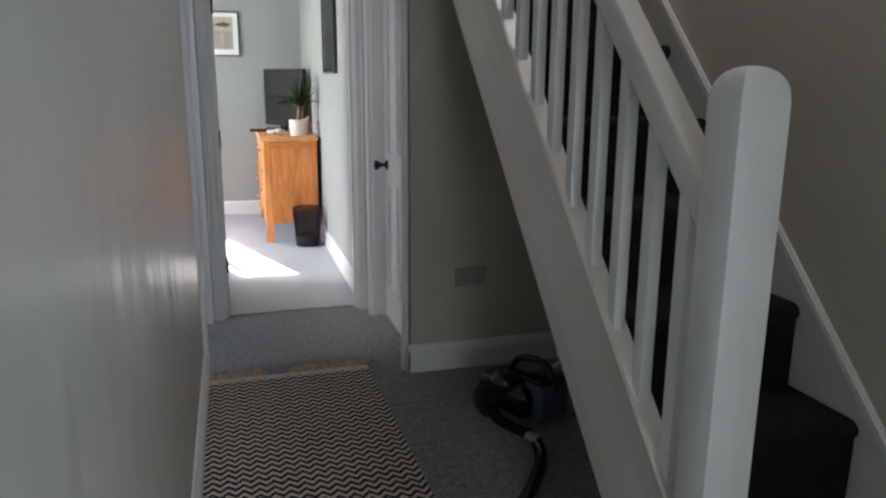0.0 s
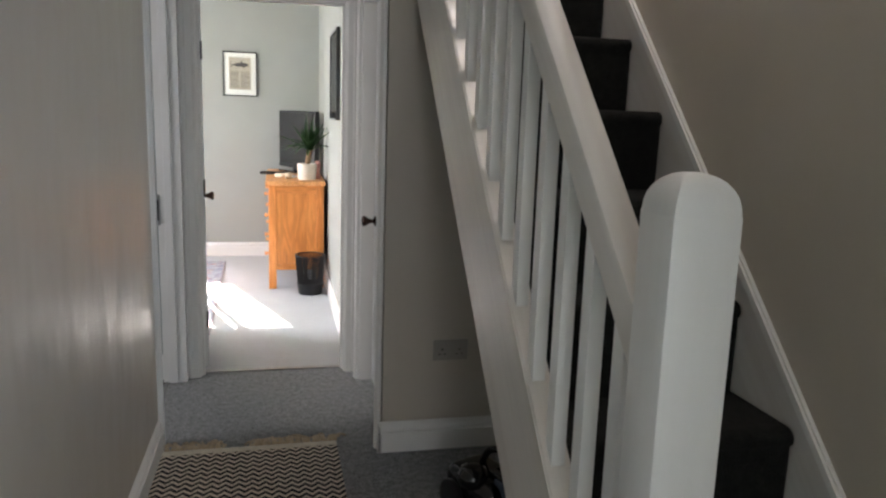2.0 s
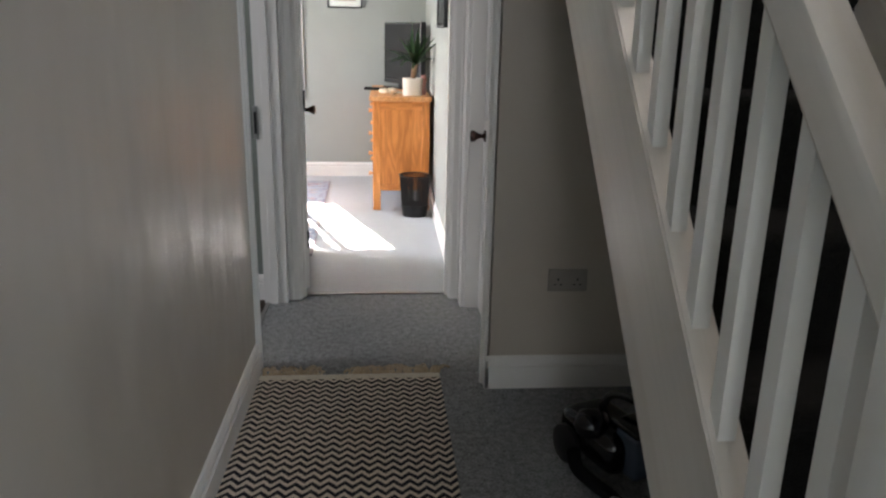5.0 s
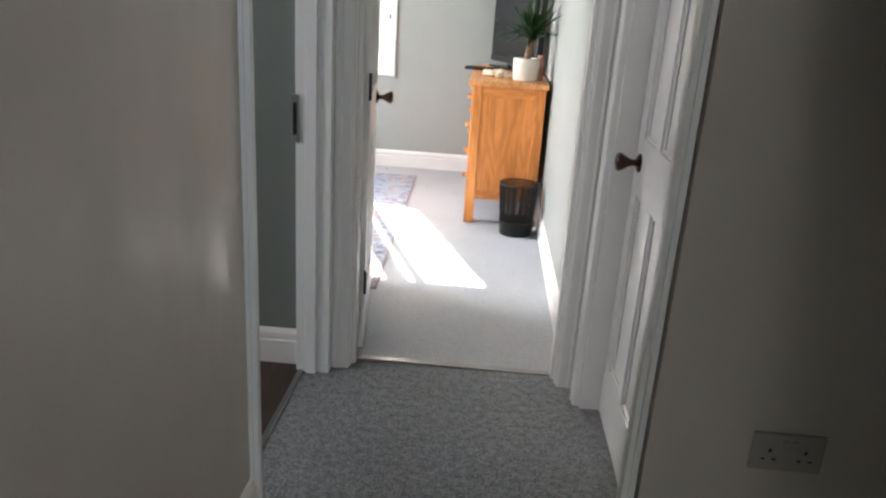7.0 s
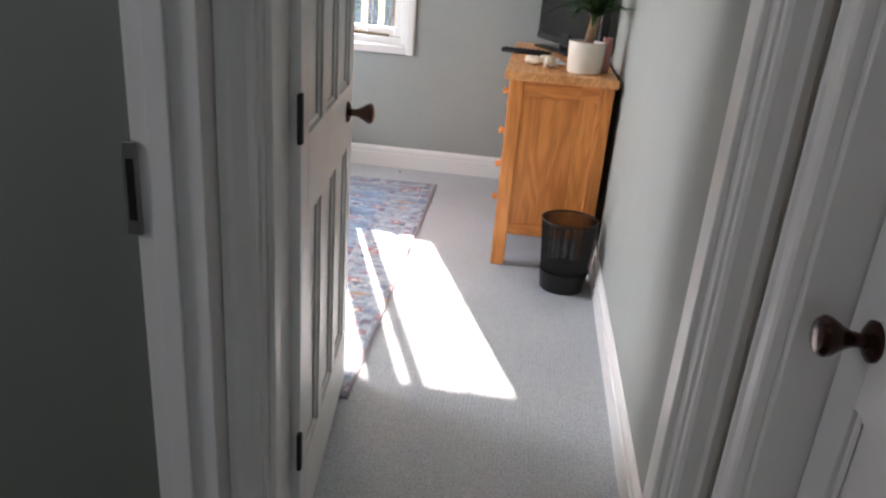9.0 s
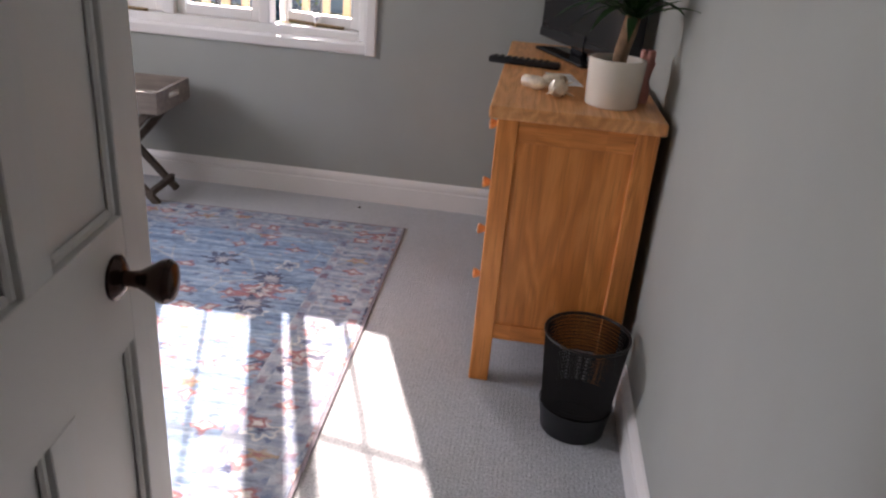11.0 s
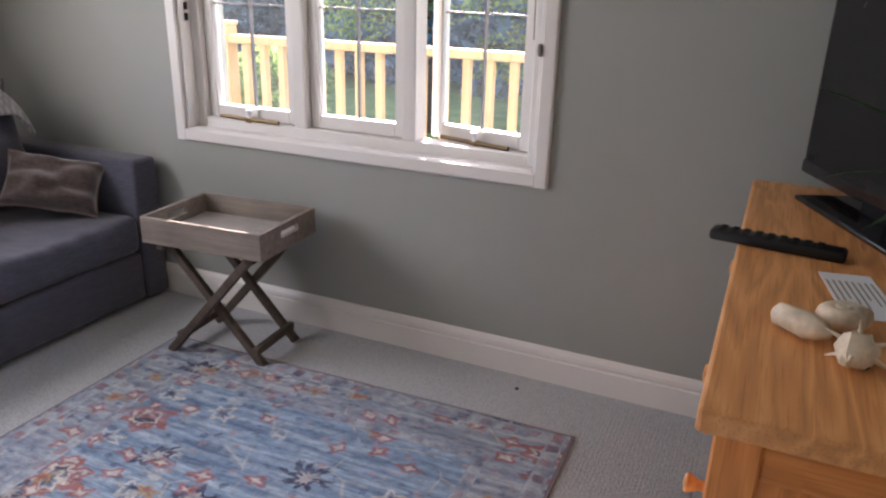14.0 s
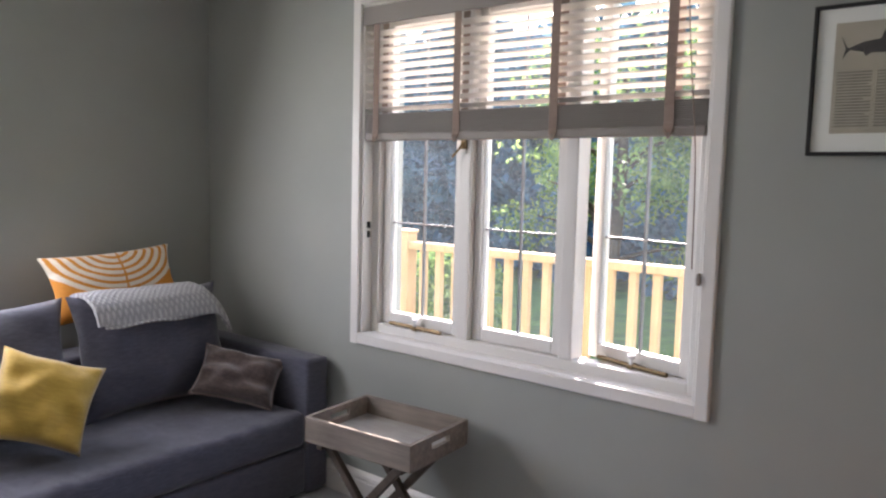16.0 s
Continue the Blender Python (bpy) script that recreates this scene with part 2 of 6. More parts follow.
def faded_rug(name, ground_a, ground_b, pale, density=1.0):
    """Distressed printed rug: abrash streaks, floral blots, vines and worn patches."""
    m, nt, bs = nodes_of(name)
    v = coords(nt)
    warp = noise_tex(nt, coords(nt, (2.2, 26, 1)), 1.6, 6, 0.7)
    streak = noise_tex(nt, coords(nt, (1.6, 15, 1)), 2.1, 6, 0.65)
    col = ramp(nt, streak, (0.26, ground_a), (0.50, ground_b), (0.74, pale))

    def blots(col, scale, where, size, colour, centre=None):
        vo = nt.nodes.new("ShaderNodeTexVoronoi")
        vo.inputs["Scale"].default_value = scale
        dv = nt.nodes.new("ShaderNodeVectorMath")
        dv.operation = "ADD"
        nn = nt.nodes.new("ShaderNodeTexNoise")
        nn.inputs["Scale"].default_value, nn.inputs["Detail"].default_value = scale * 3.2, 3
        nt.links.new(v, nn.inputs["Vector"])
        ss = nt.nodes.new("ShaderNodeVectorMath")
        ss.operation = "SCALE"
        ss.inputs["Scale"].default_value = 0.55 / scale
        nt.links.new(nn.outputs["Color"], ss.inputs[0])
        off = nt.nodes.new("ShaderNodeMapping")
        off.inputs["Location"].default_value = (where * 3.1, where * 1.7, 0.0)
        nt.links.new(v, off.inputs["Vector"])
        nt.links.new(off.outputs[0], dv.inputs[0])
        nt.links.new(ss.outputs[0], dv.inputs[1])
        nt.links.new(dv.outputs[0], vo.inputs["Vector"])
        sepc = nt.nodes.new("ShaderNodeSeparateColor")
        nt.links.new(vo.outputs["Color"], sepc.inputs[0])
        pick = ramp(nt, sepc.outputs[0], (0.0, 0.0), (1 - 0.45 * density, 0.0), (1.02 - 0.45 * density, 1.0))
        disc = ramp(nt, vo.outputs["Distance"], (size, 1.0), (size + 0.07, 0.0))
        mask = calc(nt, "MULTIPLY", calc(nt, "MULTIPLY", disc, pick), ramp(nt, warp, (0.34, 0.25), (0.6, 1.0)))
        col = mixed(nt, mask, col, colour)
        if centre:
            core = calc(nt, "MULTIPLY", ramp(nt, vo.outputs["Distance"], (size * 0.38, 1.0), (size * 0.38 + 0.05, 0.0)), pick)
            col = mixed(nt, core, col, centre)
        return col

    def flowers(col, scale, where, size, petals, keep, layers):
        """Star-shaped woven motifs, one in some of the cells, in nested colours."""
        off = nt.nodes.new("ShaderNodeMapping")
        off.inputs["Location"].default_value = (where * 2.3, where * 1.9, 0.0)
        drift, scaled, moved = (nt.nodes.new(k) for k in ("ShaderNodeTexNoise", "ShaderNodeVectorMath", "ShaderNodeVectorMath"))
        drift.inputs["Scale"].default_value, drift.inputs["Detail"].default_value = 13.0, 3
        scaled.operation, moved.operation = "SCALE", "ADD"
        scaled.inputs["Scale"].default_value = size * 1.5
        nt.links.new(v, drift.inputs["Vector"])
        nt.links.new(drift.outputs["Color"], scaled.inputs[0])
        nt.links.new(v, moved.inputs[0])
        nt.links.new(scaled.outputs[0], moved.inputs[1])
        nt.links.new(moved.outputs[0], off.inputs["Vector"])
        vo = nt.nodes.new("ShaderNodeTexVoronoi")
        vo.voronoi_dimensions = "2D"
        vo.inputs["Scale"].default_value, vo.inputs["Randomness"].default_value = scale, 0.8
        nt.links.new(off.outputs[0], vo.inputs["Vector"])
        d = nt.nodes.new("ShaderNodeVectorMath")
        d.operation = "SUBTRACT"
        nt.links.new(off.outputs[0], d.inputs[0])
        nt.links.new(vo.outputs["Position"], d.inputs[1])
        sp, sc = nt.nodes.new("ShaderNodeSeparateXYZ"), nt.nodes.new("ShaderNodeSeparateColor")
        nt.links.new(d.outputs[0], sp.inputs[0])
        nt.links.new(vo.outputs["Color"], sc.inputs[0])
        x, y = sp.outputs[0], calc(nt, "MULTIPLY", sp.outputs[1], 1.35)
        rad = calc(nt, "SQRT", calc(nt, "ADD", calc(nt, "MULTIPLY", x, x), calc(nt, "MULTIPLY", y, y)))
        ang = calc(nt, "ADD", calc(nt, "MULTIPLY", calc(nt, "ARCTAN2", y, x), petals), calc(nt, "MULTIPLY", sc.outputs[1], 6.28))
        star = calc(nt, "MULTIPLY", rad, calc(nt, "ADD", 1.0, calc(nt, "MULTIPLY", calc(nt, "COSINE", ang), 0.26)))
        star = calc(nt, "ADD", star, calc(nt, "MULTIPLY", calc(nt, "SUBTRACT", noise_tex(nt, v, 26, 4), 0.5), 0.042))
        pick = calc(nt, "MULTIPLY", calc(nt, "LESS_THAN", sc.outputs[0], keep), ramp(nt, warp, (0.28, 0.25), (0.50, 0.95)))
        for f, colour in layers:
            edge = ramp(nt, star, (max(0.0, size * f - 0.005), 1.0), (size * f + 0.005, 0.0))
            col = mixed(nt, calc(nt, "MULTIPLY", edge, pick), col, colour)
        return col

    rust, navy, cream, gold, sky = (0.36, 0.125, 0.125), (0.022, 0.032, 0.095), (0.66, 0.64, 0.60), (0.42, 0.30, 0.17), (0.20, 0.28, 0.40)
    col = blots(col, 8.5, 2.0, 0.20, (0.50, 0.53, 0.56))
    col = blots(col, 19.0, 4.0, 0.20, (0.42, 0.29, 0.30))
    col = blots(col, 23.0, 7.1, 0.26, (0.10, 0.15, 0.27))
    col = flowers(col, 3.3, 1.0, 0.076, 6, 0.28 * density, ((1.0, rust), (0.55, cream), (0.34, navy)))
    col = flowers(col, 4.6, 2.0, 0.042, 6, 0.26 * density, ((1.0, cream), (0.66, sky), (0.34, navy)))
    col = flowers(col, 4.4, 3.0, 0.062, 9, 0.32 * density, ((1.0, navy), (0.50, (0.48, 0.46, 0.47))))
    col = flowers(col, 7.0, 4.0, 0.030, 5, 0.22 * density, ((1.0, gold), (0.5, rust)))
    col = flowers(col, 8.0, 5.0, 0.030, 4, 0.55 * density, ((1.0, rust), (0.45, cream)))
    vine = nt.nodes.new("ShaderNodeTexVoronoi")
    vine.feature = "DISTANCE_TO_EDGE"
    vine.inputs["Scale"].default_value = 4.2
    nt.links.new(coords(nt, (1, 1.3, 1)), vine.inputs["Vector"])
    vines = ramp(nt, vine.outputs["Distance"], (0.008, 0.5), (0.016, 0.0))
    col = mixed(nt, calc(nt, "MULTIPLY", vines, ramp(nt, noise_tex(nt, v, 6, 2), (0.5, 0.0), (0.56, 1.0))), col, (0.62, 0.56, 0.45))
    worn = ramp(nt, noise_tex(nt, coords(nt, (1.5, 8, 1)), 3.2, 8, 0.75), (0.52, 0.0), (0.72, 0.65))
    col = mixed(nt, worn, col, pale)
    mottle = noise_tex(nt, coords(nt, (1, 1.8, 1)), 24, 5, 0.75)
    col = mixed(nt, 1.0, col, ramp(nt, mottle, (0.34, 0.60), (0.54, 1.0), (0.72, 1.15)), "MULTIPLY")
    pile = noise_tex(nt, v, 420, 2)
    col = mixed(nt, 1.0, col, ramp(nt, pile, (0.3, 0.86), (0.7, 1.0)), "MULTIPLY")
    nt.links.new(col, bs.inputs["Base Color"])
    bs.inputs["Roughness"].default_value = 0.95
    bs.inputs["Sheen Weight"].default_value = 0.15
    bumped(nt, bs, pile, 0.5, 0.002)
    return m


def pane_glass(name, ior=1.45, dust=0.0):
    """Clear glass with a mirror sheen and, out of doors, a translucent layer added as haze."""
    m, nt, bs = nodes_of(name)
    out = nt.nodes["Material Output"]
    nt.nodes.remove(bs)
    tr, gl, mx, fr = (nt.nodes.new(k) for k in ("ShaderNodeBsdfTransparent", "ShaderNodeBsdfGlossy", "ShaderNodeMixShader", "ShaderNodeFresnel"))
    tr.inputs["Color"].default_value = (0.97, 0.985, 0.98, 1)
    gl.inputs["Roughness"].default_value = 0.02
    fr.inputs["IOR"].default_value = ior
    clear = tr.outputs[0]
    # dust is the strength of a haze veil laid over the outdoor view.
    if dust:
        haze_film, both = nt.nodes.new("ShaderNodeBsdfTranslucent"), nt.nodes.new("ShaderNodeMixShader")
        haze_film.inputs["Color"].default_value = (0.80, 0.90, 1.0, 1)
        nt.links.new(ramp(nt, noise_tex(nt, coords(nt), 5.0, 5, 0.65), (0.3, dust * 0.5), (0.75, dust * 1.4)), both.inputs[0])
        nt.links.new(tr.outputs[0], both.inputs[1])
        nt.links.new(haze_film.outputs[0], both.inputs[2])
        clear = both.outputs[0]
    nt.links.new(fr.outputs[0], mx.inputs[0])
    nt.links.new(clear, mx.inputs[1])
    nt.links.new(gl.outputs[0], mx.inputs[2])
    nt.links.new(mx.outputs[0], out.inputs["Surface"])
    return m


def leafy(name, a, b, through=0.35):
    """Leaves that let some light through, varied leaf by leaf."""
    m, nt, bs = nodes_of(name)
    out = nt.nodes["Material Output"]
    geo = nt.nodes.new("ShaderNodeNewGeometry")
    col = ramp(nt, geo.outputs["Random Per Island"], (0.0, a), (1.0, b))
    nt.links.new(col, bs.inputs["Base Color"])
    bs.inputs["Roughness"].default_value = 0.45
    tl, mx = nt.nodes.new("ShaderNodeBsdfTranslucent"), nt.nodes.new("ShaderNodeMixShader")
    nt.links.new(col, tl.inputs["Color"])
    mx.inputs[0].default_value = through
    nt.links.new(bs.outputs[0], mx.inputs[1])
    nt.links.new(tl.outputs[0], mx.inputs[2])
    nt.links.new(mx.outputs[0], out.inputs["Surface"])
    return m


HALL_WALL = plaster("hall_wall_paint", (0.50, 0.445, 0.375), 0.42, 0.32)
SATIN_WALL = plaster("hall_satin_paint", (0.50, 0.445, 0.375), 0.36, 0.36, (2.4, 2.4, 1.2))
ROOM_WALL = plaster("sage_wall_paint", (0.318, 0.332, 0.305), 0.6, 0.12)
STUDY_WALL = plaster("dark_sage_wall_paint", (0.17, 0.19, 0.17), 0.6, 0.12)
CEILING = plaster("ceiling_paint", (0.78, 0.76, 0.72), 0.8, 0.15)
TRIM = gloss_paint("white_trim_paint", (0.76, 0.74, 0.71), 0.39, (1, 1, 1), wear=0.25)
WHITE_Z = gloss_paint("white_upright_paint", (0.74, 0.73, 0.71), 0.39, (4, 4, 0.25), wear=0.3)
STRING = gloss_paint("worn_white_string_paint", (0.66, 0.62, 0.58), 0.38, (3, 0.10, 3), radians(-45))
HALL_CARPET = carpet("charcoal_carpet", (0.036, 0.038, 0.041), (0.42, 0.425, 0.43), 130.0, sheen=0.12)
STAIR_CARPET = carpet("stair_carpet", (0.006, 0.006, 0.006), (0.024, 0.024, 0.022), 240.0, sheen=0.02)
ROOM_CARPET = carpet("pale_grey_carpet", (0.31, 0.33, 0.345), (0.63, 0.65, 0.67), 150.0, 26.0, mottle=0.18)
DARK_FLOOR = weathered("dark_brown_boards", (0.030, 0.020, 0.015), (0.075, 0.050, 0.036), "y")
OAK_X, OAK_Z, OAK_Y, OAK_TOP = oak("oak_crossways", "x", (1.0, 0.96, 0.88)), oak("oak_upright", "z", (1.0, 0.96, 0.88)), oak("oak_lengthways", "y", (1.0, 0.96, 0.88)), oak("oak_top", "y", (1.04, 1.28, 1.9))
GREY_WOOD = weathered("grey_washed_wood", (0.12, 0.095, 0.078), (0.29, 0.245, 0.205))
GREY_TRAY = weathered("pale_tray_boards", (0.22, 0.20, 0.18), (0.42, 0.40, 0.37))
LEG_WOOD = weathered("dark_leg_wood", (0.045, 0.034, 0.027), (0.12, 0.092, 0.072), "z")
BLACK = plain("black_plastic", (0.010, 0.010, 0.011), 0.40, spec=0.35)
GLOSS_BLACK = plain("gloss_black_plastic", (0.010, 0.010, 0.012), 0.10)
SCREEN = plain("screen_glass", (0.008, 0.008, 0.009), 0.22, var=0.05, spec=0.25)
KNOB = plain("dark_bronze", (0.050, 0.022, 0.016), 0.16, 0.6)
BRASS = plain("aged_brass", (0.22, 0.155, 0.085), 0.40, 0.8)
STEEL = plain("brushed_steel", (0.36, 0.35, 0.34), 0.38, 1.0)
DARK_METAL = plain("dark_iron", (0.03, 0.03, 0.03), 0.5, 0.8)
SOCKET = plain("socket_plate", (0.34, 0.31, 0.27), 0.35, var=0.05)
CANE = plain("black_cane", (0.014, 0.013, 0.012), 0.6, bump=0.5)
SOFA = fabric("charcoal_sofa_cloth", (0.040, 0.041, 0.059), (0.100, 0.102, 0.140), 380, fold=0.8)
YELLOW = fabric("mustard_velvet", (0.42, 0.255, 0.03), (0.59, 0.385, 0.06), 300, 0.8, 0.5, fold=1.0)
FUR = fabric("brown_plush", (0.045, 0.032, 0.030), (0.135, 0.096, 0.086), 60, 1.0, 0.6, fold=1.2)
BLANKET = knit("grey_knit", (0.26, 0.26, 0.275), (0.50, 0.50, 0.51))
TEAL = fabric("teal_plush", (0.02, 0.10, 0.12), (0.06, 0.22, 0.26), 90, 1.0, 0.3)
PIPING = fabric("pink_brown_edging", (0.26, 0.19, 0.17), (0.42, 0.33, 0.30), 120)
RUG_EDGE = fabric("mauve_rug_binding", (0.13, 0.11, 0.135), (0.25, 0.21, 0.24), 120)
CREAM = fabric("cream_yarn", (0.48, 0.42, 0.33), (0.74, 0.68, 0.56), 240)
TAN_YARN = fabric("tan_yarn", (0.30, 0.20, 0.11), (0.62, 0.50, 0.34), 240)
RUNNER = chevron_rug("zigzag_weave")
RUG_FIELD = faded_rug("blue_rug_field", (0.055, 0.100, 0.190), (0.215, 0.335, 0.490), (0.55, 0.64, 0.73))
RUG_BORDER = faded_rug("blush_rug_border", (0.10, 0.135, 0.21), (0.30, 0.36, 0.45), (0.56, 0.58, 0.62), 1.3)
CERAMIC = plain("white_ceramic", (0.74, 0.66, 0.56), 0.22, var=0.05)
SHELL = plain("sea_shell", (0.74, 0.62, 0.47), 0.4, var=0.3, scale=30, bump=0.4)
SOIL = plain("potting_soil", (0.03, 0.02, 0.014), 1.0, bump=1.0, var=0.5, scale=40)
CANE_STEM = plain("yucca_bark", (0.26, 0.15, 0.085), 0.9, bump=1.0, var=0.4, scale=40)
YUCCA = leafy("yucca_leaf", (0.020, 0.070, 0.018), (0.065, 0.170, 0.050), 0.25)
PINK = plain("pink_clay", (0.55, 0.24, 0.20), 0.6, var=0.2)
PAPER = plain("white_paper", (0.72, 0.74, 0.76), 0.7, var=0.04)
MOUNT = plain("ivory_mount", (0.86, 0.84, 0.79), 0.8, var=0.03)
PRINT = plain("aged_print_paper", (0.52, 0.46, 0.37), 0.8, var=0.14, scale=9)
INK = plain("grey_ink", (0.10, 0.09, 0.085), 0.8, var=0.3, scale=30)
INK_PALE = plain("pale_ink", (0.30, 0.265, 0.22), 0.8, var=0.2, scale=30)
BLUE_INK = plain("blue_ink", (0.055, 0.15, 0.27), 0.7, var=0.25)
FRAME_BLACK = plain("black_frame", (0.012, 0.012, 0.012), 0.4)
GLASS = pane_glass("pane_glass", 1.08, 0.012)
PICTURE_GLASS = pane_glass("picture_glass", 1.15)
LEAD = plain("lead_came", (0.24, 0.245, 0.255), 0.55, 0.3)
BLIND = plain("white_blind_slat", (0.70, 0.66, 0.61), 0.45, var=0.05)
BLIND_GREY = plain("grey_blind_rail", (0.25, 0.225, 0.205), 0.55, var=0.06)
TAPE = fabric("grey_blind_tape", (0.23, 0.165, 0.135), (0.34, 0.255, 0.215), 300)
SMOKE = plain("smoked_bin", (0.075, 0.090, 0.120), 0.12, var=0.2)
MESH = plain("black_wire", (0.02, 0.018, 0.018), 0.4, 0.5)
PINE = weathered("new_pine", (0.52, 0.34, 0.17), (0.70, 0.50, 0.28), "z")
DECK = weathered("deck_boards", (0.20, 0.15, 0.10), (0.34, 0.27, 0.19), "x")
GRASS = plain("lawn", (0.11, 0.19, 0.04), 0.9, var=0.5, scale=3.0, bump=1.0)
BARK = plain("bark", (0.07, 0.05, 0.035), 0.95, var=0.4, scale=14, bump=1.0)
# Leaf colours raised to carry the brightness of backlit sun.
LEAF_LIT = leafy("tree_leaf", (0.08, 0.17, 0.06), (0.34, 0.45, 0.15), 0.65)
# Blue of distant haze is put into the hedge's leaf colour.
LEAF_HAZED = leafy("hazed_hedge_leaf", (0.045, 0.115, 0.165), (0.16, 0.29, 0.37), 0.45)
BRICK = plain("outer_render", (0.45, 0.42, 0.38), 0.9, var=0.15, bump=0.6)


# ---------------------------------------------------------------- mesh helpers
def block(bm, x0, x1, y0, y1, z0, z1, bevel=0.0, m=None, seg=1):
    r = bmesh.ops.create_cube(bm, size=1.0)
    vs = r["verts"]
    bmesh.ops.scale(bm, vec=(x1 - x0, y1 - y0, z1 - z0), verts=vs)
    bmesh.ops.translate(bm, vec=((x0 + x1) / 2, (y0 + y1) / 2, (z0 + z1) / 2), verts=vs)
    if bevel:
        es = list({e for v in vs for e in v.link_edges})
        out = bmesh.ops.bevel(bm, geom=es, offset=bevel, segments=seg, affect="EDGES", profile=0.5)
        vs = list({v for f in out["faces"] for v in f.verts} | {v for v in vs if v.is_valid})
    if m is not None:
        bmesh.ops.transform(bm, matrix=m, verts=vs)
    return vs


def boxed(*dims, bevel=0.0, m=None, seg=1):
    bm = bmesh.new()
    block(bm, *dims, bevel=bevel, m=m, seg=seg)
    return bm


def prism(outline, a, b, axis="x"):
    """A polygon given in the two other axes, drawn out from a to b along one axis."""
    bm = bmesh.new()

    def at(p, d):
        return {"x": (d, p[0], p[1]), "y": (p[0], d, p[1]), "z": (p[0], p[1], d)}[axis]

    lo, hi = [bm.verts.new(at(p, a)) for p in outline], [bm.verts.new(at(p, b)) for p in outline]
    n = len(outline)
    bm.faces.new(lo), bm.faces.new(hi[::-1])
    for i in range(n):
        bm.faces.new((lo[i], hi[i], hi[(i + 1) % n], lo[(i + 1) % n]))
    bmesh.ops.recalc_face_normals(bm, faces=bm.faces)
    return bm


def swept(profile, a, b, out, up):
    """A moulding: profile points (out, up), drawn straight from a to b."""
    bm = bmesh.new()
    a, b, out, up = Vector(a), Vector(b), Vector(out), Vector(up)
    lo, hi = [bm.verts.new(a + out * o + up * u) for o, u in profile], [bm.verts.new(b + out * o + up * u) for o, u in profile]
    n = len(profile)
    bm.faces.new(lo), bm.faces.new(hi[::-1])
    for i in range(n):
        bm.faces.new((lo[i], hi[i], hi[(i + 1) % n], lo[(i + 1) % n]))
    bmesh.ops.recalc_face_normals(bm, faces=bm.faces)
    return bm


def lathe(profile, n=24, m=None):
    """A turned shape: (radius, height) points round z."""
    bm = bmesh.new()
    rings = []
    for r, z in profile:
        if r < 1e-5:
            rings.append([bm.verts.new((0, 0, z))])
        else:
            rings.append([bm.verts.new((r * math.cos(2 * math.pi * i / n), r * math.sin(2 * math.pi * i / n), z)) for i in range(n)])
    for p, q in zip(rings, rings[1:]):
        for i in range(n):
            j = (i + 1) % n
            if len(p) == 1 and len(q) > 1:
                bm.faces.new((p[0], q[i], q[j]))
            elif len(q) == 1 and len(p) > 1:
                bm.faces.new((p[i], p[j], q[0]))
            elif len(p) > 1:
                bm.faces.new((p[i], p[j], q[j], q[i]))
    bmesh.ops.recalc_face_normals(bm, faces=bm.faces)
    if m is not None:
        bmesh.ops.transform(bm, matrix=m, verts=bm.verts)
    return bm


def tube(bm, pts, radius, n=8, taper=None):
    """A round bar through points."""
    pts = [Vector(p) for p in pts]
    rings = []
    for i, p in enumerate(pts):
        d = (pts[min(i + 1, len(pts) - 1)] - pts[max(i - 1, 0)]).normalized()
        side = d.cross(Vector((0, 0, 1)) if abs(d.z) < 0.95 else Vector((1, 0, 0))).normalized()
        top = d.cross(side)
        r = radius if taper is None else radius + (taper - radius) * i / (len(pts) - 1)
        rings.append([bm.verts.new(p + r * (math.cos(2 * math.pi * k / n) * side + math.sin(2 * math.pi * k / n) * top)) for k in range(n)])
    for p, q in zip(rings, rings[1:]):
        for k in range(n):
            bm.faces.new((p[k], p[(k + 1) % n], q[(k + 1) % n], q[k]))
    bm.faces.new(rings[0][::-1]), bm.faces.new(rings[-1])


def curve_points(pts, steps=8):
    """A smooth line through points."""
    pts = [Vector(p) for p in pts]
    out = []
    for i in range(len(pts) - 1):
        a, b, c, d = pts[max(i - 1, 0)], pts[i], pts[i + 1], pts[min(i + 2, len(pts) - 1)]
        for s in range(steps):
            t = s / steps
            out.append(0.5 * (2 * b + (c - a) * t + (2 * a - 5 * b + 4 * c - d) * t * t + (3 * b - a - 3 * c + d) * t ** 3))
    return out + [pts[-1]]


def mesh_from(bm, name, material, smooth=None):
    me = bpy.data.meshes.new(name)
    bm.to_mesh(me)
    bm.free()
    me.materials.append(material)
    if smooth is not None:
        for f in me.polygons:
            f.use_smooth = True
        me.set_sharp_from_angle(angle=radians(smooth))
    return me


def part(name, bm, material, parent, label="", smooth=None, at=None):
    ob = new(name, mesh_from(bm, name, material, smooth))
    ob.parent = parent
    if at is not None:
        ob.matrix_basis = at
    return tagged(ob, label)


def thing(name, m, label, category, group="", kind=""):
    ob = new(name)
    ob.empty_display_size = 0.05
    ob.matrix_basis = m
    return tagged(ob, label, category, group, kind)


def solid(name, bm, material, label, category="", kind="", group="", smooth=None, m=None):
    ob = new(name, mesh_from(bm, name, material, smooth))
    if m is not None:
        ob.matrix_basis = m
    return tagged(ob, label, category, group, kind)


def setting(name, bm, material, label, category, smooth=None):
    return solid(name, bm, material, label, category, "structure", smooth=smooth)


I = Matrix.Identity(4)
SKIRT = [(o, 1.07 * u) for o, u in [(0, 0), (0.018, 0), (0.018, 0.080), (0.012, 0.083), (0.012, 0.089), (0.016, 0.093), (0.014, 0.106), (0.006, 0.118), (0, 0.121)]]
